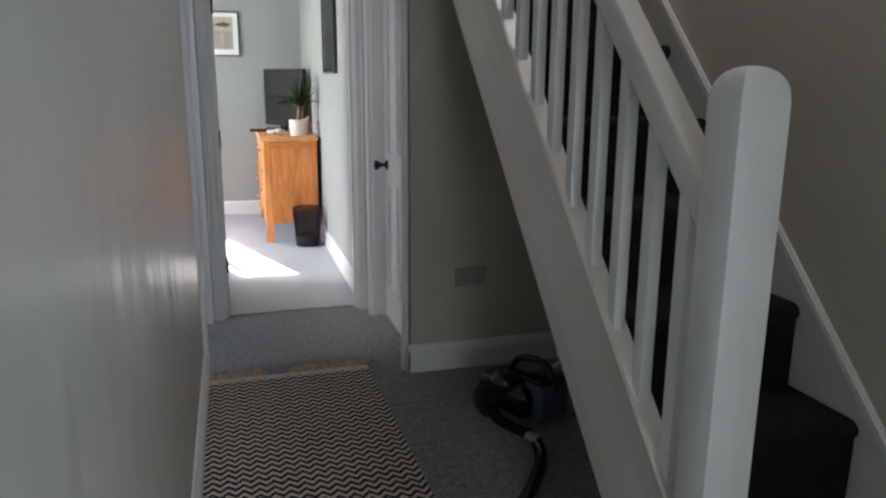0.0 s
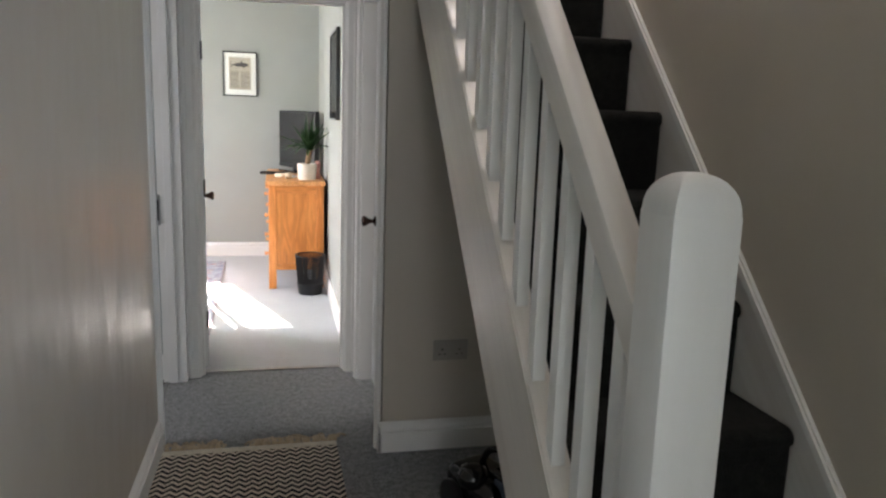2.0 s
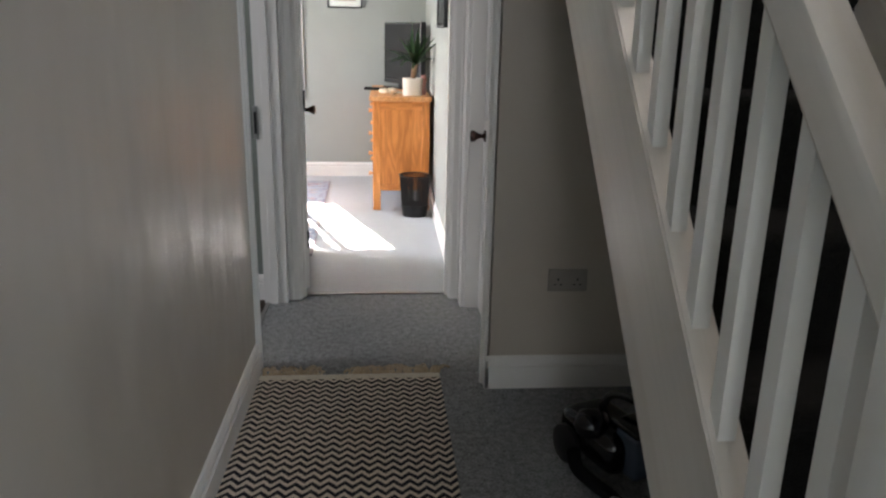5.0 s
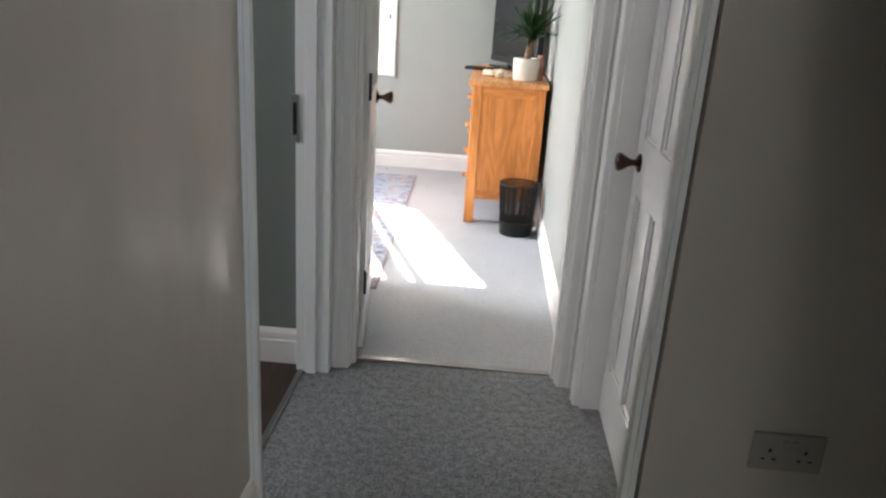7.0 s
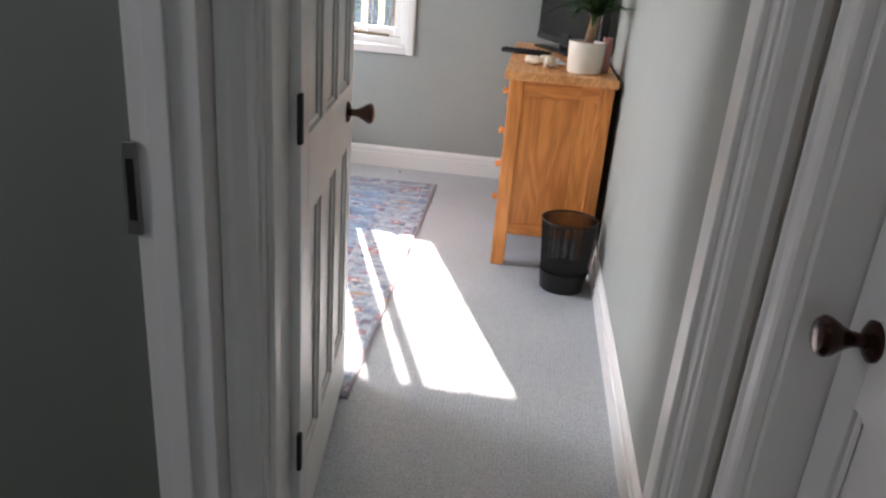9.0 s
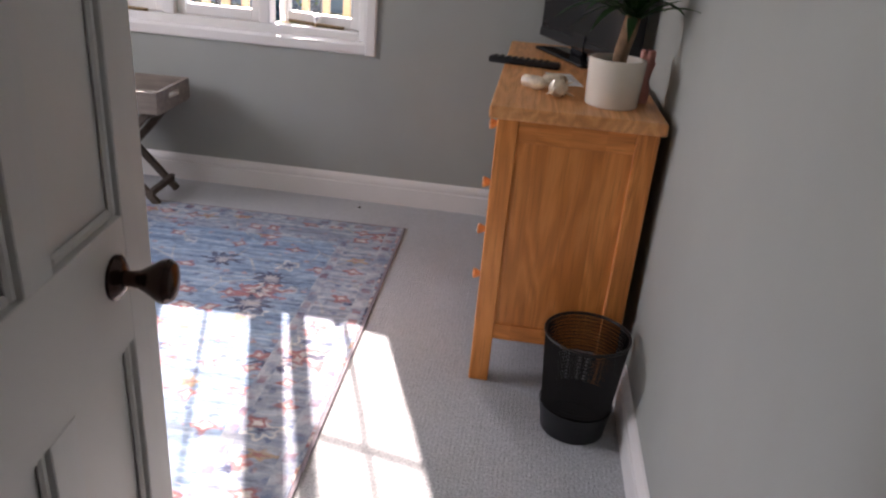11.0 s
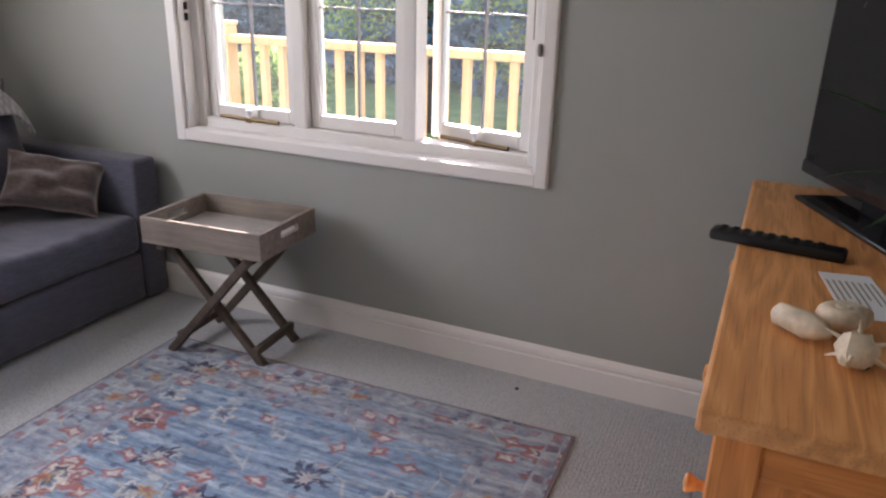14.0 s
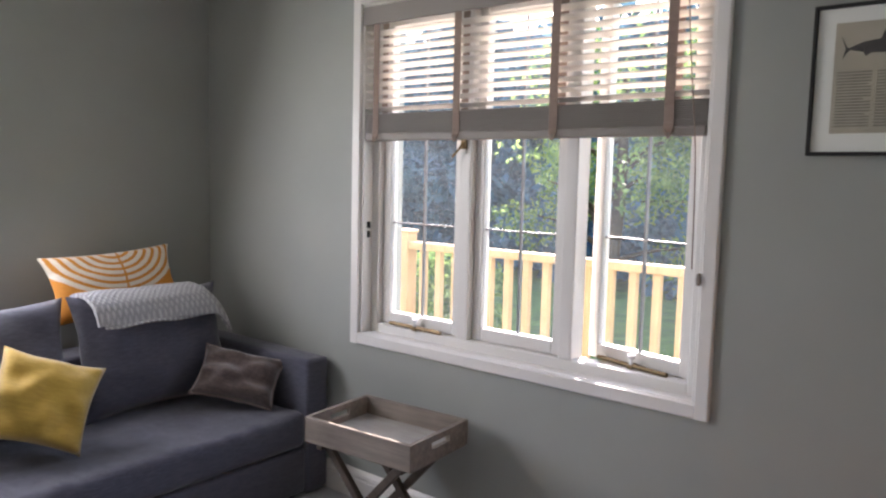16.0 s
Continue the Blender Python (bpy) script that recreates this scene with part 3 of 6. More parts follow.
CASING = [(0, 0), (0.016, 0), (0.020, 0.008), (0.020, 0.034), (0.024, 0.042), (0.022, 0.056), (0.012, 0.062), (0.012, 0.072), (0, 0.074)]

# ---------------------------------------------------------------- plan
CEIL = 2.385
HX1 = 1.388                # hall wall on the stair side
ROOM_X1 = 1.362            # bedroom wall on the same side
END, END_IN = 4.338, 4.47  # wall between hall and bedroom
FAR, FAR_OUT = 7.68, 7.94  # window wall
ROOM_X0 = -2.345
STAIR_X0, STAIR_X1 = 1.50, 2.10
NIB = 3.340                # front of the cupboard under the stairs
CY0, CY1 = 3.422, 4.20      # cupboard doorway
DX0, DX1, DTOP = 0.586, 1.313, 1.918  # bedroom doorway
SY0, SY1 = 3.53, 4.265     # side-room doorway


def left_face(y):
    """The old side wall of the hall, a little out of square."""
    return 0.497 - 0.002 * (3.40 - y)


# floors
setting("floor", boxed(-0.2, 2.30, -2.85, 4.405, -0.12, 0.0), HALL_CARPET, "charcoal flecked loop-pile carpet of the hall", "carpet")
setting("floor_bedroom", boxed(ROOM_X0 - 0.1, 1.5, 4.405, 7.70, -0.12, 0.0), ROOM_CARPET, "pale grey ribbed carpet of the bedroom", "carpet")
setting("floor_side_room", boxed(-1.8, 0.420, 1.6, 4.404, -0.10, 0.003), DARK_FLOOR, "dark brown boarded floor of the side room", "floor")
setting("threshold_1", boxed(DX0, DX1, 4.385, 4.415, 0.0, 0.007, bevel=0.002), STEEL, "pale metal carpet strip in the bedroom doorway", "threshold")
setting("threshold_2", boxed(0.412, 0.430, SY0 + 0.015, SY1, 0.0, 0.007, bevel=0.002), STEEL, "pale metal strip in the side doorway", "threshold")

# ceilings
setting("ceiling", boxed(0.1, HX1, -2.85, END, CEIL, CEIL + 0.20), CEILING, "off-white plastered hall ceiling", "ceiling")
setting("ceiling_bedroom", boxed(ROOM_X0, ROOM_X1, END_IN, FAR, CEIL, CEIL + 0.15), CEILING, "white plastered bedroom ceiling", "ceiling")
setting("ceiling_side_room", boxed(-1.8, 0.30, 1.6, END, CEIL + 0.01, CEIL + 0.15), CEILING, "white ceiling of the side room", "ceiling")
setting("ceiling_stairwell", boxed(-0.2, 2.40, -2.85, 6.0, 4.95, 5.1), CEILING, "white ceiling above the stairwell", "ceiling")


# hall side wall with its doorway
def side_wall():
    bm = bmesh.new()
    for y0, y1, z0, z1 in ((-2.85, SY0, 0, CEIL), (SY0, END, 1.955, CEIL)):
        pts = [(left_face(y0), y0), (left_face(y1), y1), (left_face(y1) - 0.12, y1), (left_face(y0) - 0.12, y0)]
        lo, hi = [bm.verts.new((x, y, z0)) for x, y in pts], [bm.verts.new((x, y, z1)) for x, y in pts]
        bm.faces.new(lo), bm.faces.new(hi)
        for i in range(4):
            bm.faces.new((lo[i], lo[(i + 1) % 4], hi[(i + 1) % 4], hi[i]))
    bmesh.ops.recalc_face_normals(bm, faces=bm.faces)
    return bm


setting("wall_west", side_wall(), SATIN_WALL, "uneven satin-painted taupe hall wall", "wall")
a, b = Vector((left_face(-1.29), -1.29, 0)), Vector((left_face(3.482), 3.482, 0))
n = Vector((b.y - a.y, -(b.x - a.x), 0)).normalized()
setting("baseboard_1", swept(SKIRT, a, b, n, (0, 0, 1)), TRIM, "white moulded skirting along the hall", "skirting")

# wall between hall, side room and bedroom
bm = bmesh.new()
block(bm, ROOM_X0, DX0 - 0.03, END, END_IN, 0, CEIL)
block(bm, DX1 + 0.03, HX1 + 0.12, END, END_IN, 0, CEIL)
block(bm, DX0 - 0.03, DX1 + 0.03, END, END_IN, DTOP + 0.03, CEIL)
setting("wall_end_core", bm, HALL_WALL, "taupe wall round the bedroom doorway", "wall")
bm = bmesh.new()
block(bm, ROOM_X0, DX0 - 0.03, END_IN, END_IN + 0.006, 0, CEIL)
block(bm, DX1 + 0.03, ROOM_X1, END_IN, END_IN + 0.006, 0, CEIL)
block(bm, DX0 - 0.03, DX1 + 0.03, END_IN, END_IN + 0.006, DTOP + 0.03, CEIL)
setting("wall_bedroom_south", bm, ROOM_WALL, "sage-grey bedroom wall round the doorway", "wall")

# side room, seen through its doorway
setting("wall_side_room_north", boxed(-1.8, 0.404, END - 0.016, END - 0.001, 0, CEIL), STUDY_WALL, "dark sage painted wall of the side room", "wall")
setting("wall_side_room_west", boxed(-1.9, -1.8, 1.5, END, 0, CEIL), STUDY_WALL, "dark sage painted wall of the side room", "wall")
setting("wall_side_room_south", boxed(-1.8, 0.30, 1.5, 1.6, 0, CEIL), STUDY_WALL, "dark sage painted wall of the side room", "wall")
setting("baseboard_2", swept(SKIRT, (-1.8, END - 0.016, 0.004), (0.404, END - 0.016, 0.004), (0, -1, 0), (0, 0, 1)), TRIM, "white moulded skirting in the side room", "skirting")

# stair side: front of the cupboard under the stairs, and the wall with the cupboard door
bm = bmesh.new()
block(bm, HX1, HX1 + 0.10, NIB, CY0, 0, CEIL + 0.28)
block(bm, HX1, HX1 + 0.10, CY1, END, 0, CEIL + 0.28)
block(bm, HX1, HX1 + 0.10, CY0, CY1, 1.925, CEIL + 0.28)
setting("wall_east", bm, HALL_WALL, "taupe wall with the cupboard doorway", "wall")
setting("wall_cupboard", prism([(HX1 + 0.10, 0), (STAIR_X1, 0), (STAIR_X1, 2.06), (HX1 + 0.10, 2.06)], NIB, NIB + 0.08, "y"), HALL_WALL, "taupe wall closing the space under the stairs", "wall")
setting("wall_stair_partition", boxed(HX1, HX1 + 0.10, NIB, 6.0, CEIL + 0.28, 4.95), HALL_WALL, "taupe wall beside the upper stairs", "wall")
bm = bmesh.new()
block(bm, STAIR_X1 + 0.012, STAIR_X1 + 0.14, -2.85, 6.0, 0, 2.80)
block(bm, STAIR_X1 + 0.012, STAIR_X1 + 0.14, -2.85, 2.25, 2.80, 3.80)
block(bm, STAIR_X1 + 0.012, STAIR_X1 + 0.14, 3.25, 6.0, 2.80, 3.80)
block(bm, STAIR_X1 + 0.012, STAIR_X1 + 0.14, -2.85, 6.0, 3.80, 4.95)
setting("wall_stair_east", bm, HALL_WALL, "taupe satin wall beside the stairs", "wall")
setting("wall_landing", boxed(HX1, STAIR_X1 + 0.14, 6.0, 6.1, 2.4, 4.95), HALL_WALL, "taupe landing wall", "wall")
setting("wall_landing_west", boxed(-0.2, -0.1, -2.85, NIB, CEIL + 0.2, 4.95), HALL_WALL, "taupe landing wall", "wall")
setting("wall_landing_north", boxed(-0.1, HX1, NIB, NIB + 0.1, CEIL + 0.2, 4.95), HALL_WALL, "taupe landing wall", "wall")
setting("floor_landing", boxed(HX1 + 0.10, STAIR_X1, 3.95, 6.0, 2.61, 2.808), STAIR_CARPET, "dark carpeted landing", "carpet")
setting("baseboard_3", swept(SKIRT, (HX1 - 0.018, NIB, 0), (STAIR_X1, NIB, 0), (0, -1, 0), (0, 0, 1)), TRIM, "white moulded skirting below the sockets", "skirting")
setting("trim_corner", boxed(HX1 - 0.018, HX1, NIB - 0.018, NIB + 0.03, 0, 0.117, bevel=0.003), TRIM, "white skirting return at the wall corner", "skirting")

# front wall and added porch behind the camera; glazed outer door lets day in
setting("wall_south", boxed(0.1, STAIR_X1 + 0.14, -2.95, -2.85, 0, 4.95), HALL_WALL, "unseen taupe front wall behind the camera", "wall")
# Added screen wall with a gap; it keeps lamp light off the newel.
bm = bmesh.new()
block(bm, 0.1, 0.55, -0.75, -0.65, 0, 4.95)
block(bm, 1.30, STAIR_X1 + 0.012, -0.75, -0.65, 0, 4.95)
block(bm, 0.55, 1.30, -0.75, -0.65, 2.08, 4.95)
setting("wall_lamp_screen", bm, HALL_WALL, "unseen taupe screen wall, added to keep lamp light off the newel", "wall")
fd = thing("door_3", pose(1.70, -2.82, 0), "unseen white outer door with a tall glazed pane", "door", kind="structure")
bm = bmesh.new()
block(bm, -0.39, -0.31, -0.02, 0.02, 0, 2.05)
block(bm, 0.31, 0.39, -0.02, 0.02, 0, 2.05)
block(bm, -0.31, 0.31, -0.02, 0.02, 0, 0.5)
block(bm, -0.31, 0.31, -0.02, 0.02, 1.95, 2.05)
part("door_leaf", bm, TRIM, fd)
part("pane", boxed(-0.31, 0.31, -0.004, 0.004, 0.5, 1.95), GLASS, fd).visible_shadow = False

# bedroom walls
setting("wall_bedroom_east", boxed(ROOM_X1, ROOM_X1 + 0.12, END_IN, FAR, 0, CEIL), ROOM_WALL, "pale sage-grey bedroom wall", "wall")
bm = bmesh.new()
block(bm, ROOM_X0 - 0.2, ROOM_X0, END_IN, 5.53, 0, CEIL)
block(bm, ROOM_X0 - 0.2, ROOM_X0, 6.67, FAR, 0, CEIL)
block(bm, ROOM_X0 - 0.2, ROOM_X0, 5.53, 6.67, 0, 0.94)
block(bm, ROOM_X0 - 0.2, ROOM_X0, 5.53, 6.67, 2.06, CEIL)
setting("wall_bedroom_west", bm, ROOM_WALL, "pale sage-grey bedroom wall", "wall")
WX0, WX1, WZ0, WZ1 = -1.235, 0.228, 0.742, 2.125
bm = bmesh.new()
block(bm, ROOM_X0 - 0.1, WX0, FAR, FAR_OUT, -0.3, CEIL + 0.6)
block(bm, WX1, ROOM_X1 + 0.12, FAR, FAR_OUT, -0.3, CEIL + 0.6)
block(bm, WX0, WX1, FAR, FAR_OUT, -0.3, WZ0)
block(bm, WX0, WX1, FAR, FAR_OUT, WZ1, CEIL + 0.6)
setting("wall_north", bm, ROOM_WALL, "sage-grey window wall of the bedroom", "wall")
for i, (p, q, o) in enumerate((((ROOM_X0, FAR, 0), (ROOM_X1, FAR, 0), (0, -1, 0)), ((ROOM_X1, END_IN + 0.006, 0), (ROOM_X1, FAR - 0.018, 0), (-1, 0, 0)),
                               ((ROOM_X0, END_IN + 0.006, 0), (ROOM_X0, FAR - 0.018, 0), (1, 0, 0)), ((ROOM_X0 + 0.018, END_IN + 0.006, 0), (0.47, END_IN + 0.006, 0), (0, 1, 0)))):
    setting("baseboard_%d" % (4 + i), swept(SKIRT, p, q, o, (0, 0, 1)), TRIM, "white moulded skirting in the bedroom", "skirting")


# ---------------------------------------------------------------- doorways and doors
def casing(name, a, b, out, along, label):
    return setting(name, swept(CASING, a, b, out, along), TRIM, label, "architrave")


def lining(name, boxes, label):
    bm = bmesh.new()
    for q in boxes:
        block(bm, *q, bevel=0.0015)
    return setting(name, bm, TRIM, label, "door lining")


# bedroom doorway
lining("trim_1", ((DX0 - 0.03, DX0, END - 0.004, END_IN + 0.010, 0, DTOP + 0.03), (DX1, DX1 + 0.03, END - 0.004, END_IN + 0.010, 0, DTOP + 0.03),
                  (DX0, DX1, END - 0.004, END_IN + 0.010, DTOP, DTOP + 0.03), (DX0, DX0 + 0.012, END + 0.015, END + 0.045, 0, DTOP), (DX1 - 0.012, DX1, END + 0.03, END + 0.07, 0, DTOP),
                  (DX0 + 0.012, DX1 - 0.012, END + 0.03, END + 0.07, DTOP - 0.012, DTOP)), "white door lining of the bedroom doorway")
casing("trim_2", (DX0 - 0.006, END - 0.005, 0), (DX0 - 0.006, END - 0.005, DTOP + 0.006), (0, -1, 0), (-1, 0, 0), "white moulded architrave of the bedroom door")
casing("trim_3", (DX1 + 0.006, END - 0.005, 0), (DX1 + 0.006, END - 0.005, DTOP + 0.006), (0, -1, 0), (1, 0, 0), "white moulded architrave of the bedroom door")
casing("trim_4", (DX0 - 0.075, END - 0.005, DTOP + 0.006), (DX1 + 0.075, END - 0.005, DTOP + 0.006), (0, -1, 0), (0, 0, 1), "white moulded head architrave of the bedroom door")
casing("trim_5", (DX0 - 0.006, END_IN + 0.011, 0), (DX0 - 0.006, END_IN + 0.011, DTOP + 0.006), (0, 1, 0), (-1, 0, 0), "white moulded architrave inside the bedroom")
casing("trim_6", (DX0 - 0.075, END_IN + 0.011, DTOP + 0.006), (ROOM_X1 - 0.002, END_IN + 0.011, DTOP + 0.006), (0, 1, 0), (0, 0, 1), "white moulded head architrave inside the bedroom")
# cupboard doorway
lining("trim_7", ((HX1 - 0.004, HX1 + 0.14, CY0, CY0 + 0.022, 0, 1.925), (HX1 - 0.004, HX1 + 0.14, CY1 - 0.022, CY1, 0, 1.925), (HX1 - 0.004, HX1 + 0.14, CY0 + 0.022, CY1 - 0.022, 1.903, 1.925)),
       "white lining of the cupboard doorway")
casing("trim_8", (HX1 - 0.005, CY0 + 0.006, 0), (HX1 - 0.005, CY0 + 0.006, 1.920), (-1, 0, 0), (0, -1, 0), "white moulded architrave of the cupboard door")
casing("trim_9", (HX1 - 0.005, CY1 - 0.006, 0), (HX1 - 0.005, CY1 - 0.006, 1.920), (-1, 0, 0), (0, 1, 0), "white moulded architrave of the cupboard door")
casing("trim_10", (HX1 - 0.005, CY0 - 0.068, 1.920), (HX1 - 0.005, CY1 + 0.068, 1.920), (-1, 0, 0), (0, 0, 1), "white moulded head architrave of the cupboard door")
# side-room doorway
SX = left_face(3.9)
lining("trim_11", ((0.377, SX + 0.004, SY0, SY0 + 0.015, 0, 1.955), (0.405, 0.519, SY1, END - 0.006, 0, 1.955), (0.377, SX + 0.006, SY0 + 0.015, SY1, 1.93, 1.955), (0.440, 0.475, SY1 - 0.012, SY1, 0, 1.93)),
       "white lining of the side-room doorway")
setting("trim_12", swept([(o, u * 0.66) for o, u in CASING], (SX - 0.004, SY0 + 0.002, 0), (SX - 0.004, SY0 + 0.002, 1.936), (1, 0, 0), (0, -1, 0)), TRIM, "narrow white architrave of the side-room door", "architrave")
casing("trim_13", (SX + 0.007, SY0 - 0.05, 1.936), (SX + 0.007, 4.30, 1.936), (1, 0, 0), (0, 0, 1), "white moulded head architrave of the side-room door")
sp = thing("strike_plate", pose(0.405, SY1 - 0.003, 0.885), "dark metal strike plate in the door lining", "strike plate")
part("plate", boxed(-0.012, 0.012, -0.006, 0.003, -0.075, 0.075, bevel=0.002), STEEL, sp)
part("latch_hole", boxed(-0.005, 0.007, -0.0075, -0.005, -0.05, 0.05), BLACK, sp)


def knob_set(parent, place, way, label="dark bronze door knob"):
    """A flared door knob on a rose, along one axis."""
    m = Vector(way).to_track_quat("Z", "Y").to_matrix().to_4x4()
    m = Matrix.Translation(place) @ m
    rose = part("rose", lathe([(0, 0.0), (0.027, 0.0), (0.027, 0.004), (0.018, 0.010), (0.010, 0.012), (0, 0.012)], 20), KNOB, parent, smooth=40, at=m)
    part("door_knob", lathe([(0, 0.010), (0.010, 0.010), (0.0095, 0.020), (0.011, 0.029), (0.018, 0.041), (0.026, 0.054), (0.027, 0.061), (0.022, 0.068), (0.010, 0.071), (0, 0.071)], 14), KNOB, parent, label, smooth=35, at=m)
    return rose


def panelled_door(name, width, height, m, label):
    """A six-panel door: x across from the hinge, y thickness, z up."""
    t = 0.018
    d = thing(name, m, label, "door", kind="structure")
    st, mid, cols = 0.072, 0.052, 3
    pw = (width - 2 * st - (cols - 1) * mid) / cols
    z_rails = ((0.005, 0.19), (0.76, 0.925), (height - 0.105, height))
    spans = [(st + k * (pw + mid), st + k * (pw + mid) + pw) for k in range(cols)]
    for x0, x1 in ((0, st), (width - st, width)):
        part("stile", boxed(x0, x1, -t, t, 0.005, height, bevel=0.0015), WHITE_Z, d)
    for z0, z1 in z_rails:
        part("rail", boxed(st, width - st, -t, t, z0, z1, bevel=0.0012), TRIM, d)
    for (z0, z1) in ((0.19, 0.76), (0.925, height - 0.105)):
        for k in range(cols - 1):
            part("muntin", boxed(spans[k][1], spans[k + 1][0], -t, t, z0, z1, bevel=0.0012), WHITE_Z, d)
        for x0, x1 in spans:
            part("panel", boxed(x0, x1, -0.005, 0.005, z0, z1), TRIM, d)
            bm = bmesh.new()
            for s in (-1, 1):
                w = 0.012
                for q in ((x0, x0 + w, z0, z1), (x1 - w, x1, z0, z1), (x0 + w, x1 - w, z0, z0 + w), (x0 + w, x1 - w, z1 - w, z1)):
                    block(bm, q[0], q[1], min(s * 0.005, s * 0.012), max(s * 0.005, s * 0.012), q[2], q[3], bevel=0.003)
            part("bead", bm, TRIM, d)
    return d


# cupboard door, closed, hinged on the near side
cd = panelled_door("door_2", CY1 - CY0 - 0.052, 1.898, pose(HX1 + 0.080, CY0 + 0.026, 0, 0, 0, 90), "closed white six-panel cupboard door with bronze knob")
knob_set(cd, (0.658, 0.018, 0.854), (0, 1, 0))
# bedroom door, swung open into the room
bd = panelled_door("door_1", 0.722, 1.905, pose(DX0 + 0.003, END_IN - 0.002, 0.004, 0, 0, 96.9), "open white six-panel bedroom door with bronze knobs")
knob_set(bd, (0.616, -0.018, 0.861), (0, -1, 0))
knob_set(bd, (0.616, 0.018, 0.861), (0, 1, 0))
for z in (0.27, 0.97, 1.66):
    part("hinge", boxed(-0.012, 0.004, -0.022, -0.012, z - 0.045, z + 0.045, bevel=0.002), DARK_METAL, bd)

# ---------------------------------------------------------------- staircase
RISE, RUN, NOSE0 = 0.2328, 0.2333, 1.3785
SLOPE = 0.99
stairs = thing("staircase", I.copy(), "steep white-painted staircase with dark carpeted treads", "staircase")


def sloped(y0, y1, z_low, z_high, x0, x1, slope=SLOPE, ref=2.0):
    """A plank that follows the pitch of the stairs; z_low and z_high hold at y = ref."""
    f0, f1 = slope * (y0 - ref), slope * (y1 - ref)
    return prism([(y0, z_low + f0), (y1, z_low + f1), (y1, z_high + f1), (y0, z_high + f0)], x0, x1, "x")


bm = sloped(1.42, NIB - 0.002, 0.590, 0.985, 1.465, 1.498)
bmesh.ops.bevel(bm, geom=list(bm.edges), offset=0.004, segments=2, affect="EDGES")
part("string_board", bm, STRING, stairs, "worn white-painted outer string")
bm = sloped(1.42, NIB - 0.002, 0.985, 1.008, 1.459, 1.515)
bmesh.ops.bevel(bm, geom=list(bm.edges), offset=0.004, segments=2, affect="EDGES")
part("base_rail", bm, STRING, stairs)
part("string_board", sloped(1.1, 4.0, 0.60, 0.912, STAIR_X1 + 0.001, STAIR_X1 + 0.011, 1.015), STRING, stairs, "white-painted wall string")
bm = sloped(1.1, 4.0, 0.912, 0.955, STAIR_X1 - 0.010, STAIR_X1 + 0.011, 1.015)
bmesh.ops.bevel(bm, geom=list(bm.edges), offset=0.006, segments=2, affect="EDGES")
part("string_cap", bm, TRIM, stairs)
# newel post with an arched cap
turn = pose(1.500, 1.376, 0, 0, 0, -2.0)
NW = 0.0475
part("newel_post", boxed(-NW, NW, -NW, NW, 0, 1.264, bevel=0.003, seg=2), WHITE_Z, stairs, smooth=40, at=turn)
bm = bmesh.new()
grid, vs = 14, {}
for i in range(grid + 1):
    for j in range(grid + 1):
        u, w = math.sin((i / grid - 0.5) * math.pi), math.sin((j / grid - 0.5) * math.pi)
        m = max(abs(u), abs(w))
        k = 1 - 0.035 * abs(u * w) ** 4
        h = 0.054 * math.sqrt(max(0.0, 1 - m ** 2.2))
        vs[i, j] = bm.verts.new((NW * u * k, NW * w * k, 1.262 + h))
for i in range(grid):
    for j in range(grid):
        a, b, c, d = vs[i, j], vs[i + 1, j], vs[i + 1, j + 1], vs[i, j + 1]
        if (i - grid / 2 + 0.5) * (j - grid / 2 + 0.5) > 0:
            bm.faces.new((a, b, c)), bm.faces.new((a, c, d))
        else:
            bm.faces.new((a, b, d)), bm.faces.new((b, c, d))
ext = bmesh.ops.extrude_edge_only(bm, edges=[e for e in bm.edges if len(e.link_faces) == 1])
for v in ext["geom"]:
    if isinstance(v, bmesh.types.BMVert):
        v.co.z = 1.254
bmesh.ops.recalc_face_normals(bm, faces=bm.faces)
part("newel_cap", bm, WHITE_Z, stairs, smooth=60, at=turn)
# handrail: shaped section drawn along the pitch
rail_prof = [(-0.020, 0), (0.020, 0), (0.023, 0.006), (0.020, 0.013), (0.020, 0.020), (0.030, 0.026), (0.033, 0.036), (0.032, 0.100), (0.026, 0.116), (0.012, 0.124),
             (-0.012, 0.124), (-0.026, 0.116), (-0.032, 0.100), (-0.034, 0.036), (-0.030, 0.026), (-0.020, 0.020), (-0.020, 0.013), (-0.023, 0.006)]
y0, y1 = 1.42, NIB - 0.002
part("handrail", swept([(o, u * 0.86) for o, u in rail_prof], (1.490, y0, 1.575 + SLOPE * (y0 - 2.0)), (1.490, y1, 1.575 + SLOPE * (y1 - 2.0)), (1, 0, 0), (0, 0, 1)), STRING, stairs, smooth=30)
for k in range(15):
    yc = 1.493 + 0.124 * k
    zb, zt = 1.006 + SLOPE * (yc - 2.0), 1.585 + SLOPE * (yc - 2.0)
    hw = 0.0175
    d = SLOPE * hw
    part("baluster", prism([(yc - hw, zb - d), (yc + hw, zb + d), (yc + hw, zt + d), (yc - hw, zt - d)], 1.473, 1.500, "x"), WHITE_Z, stairs)
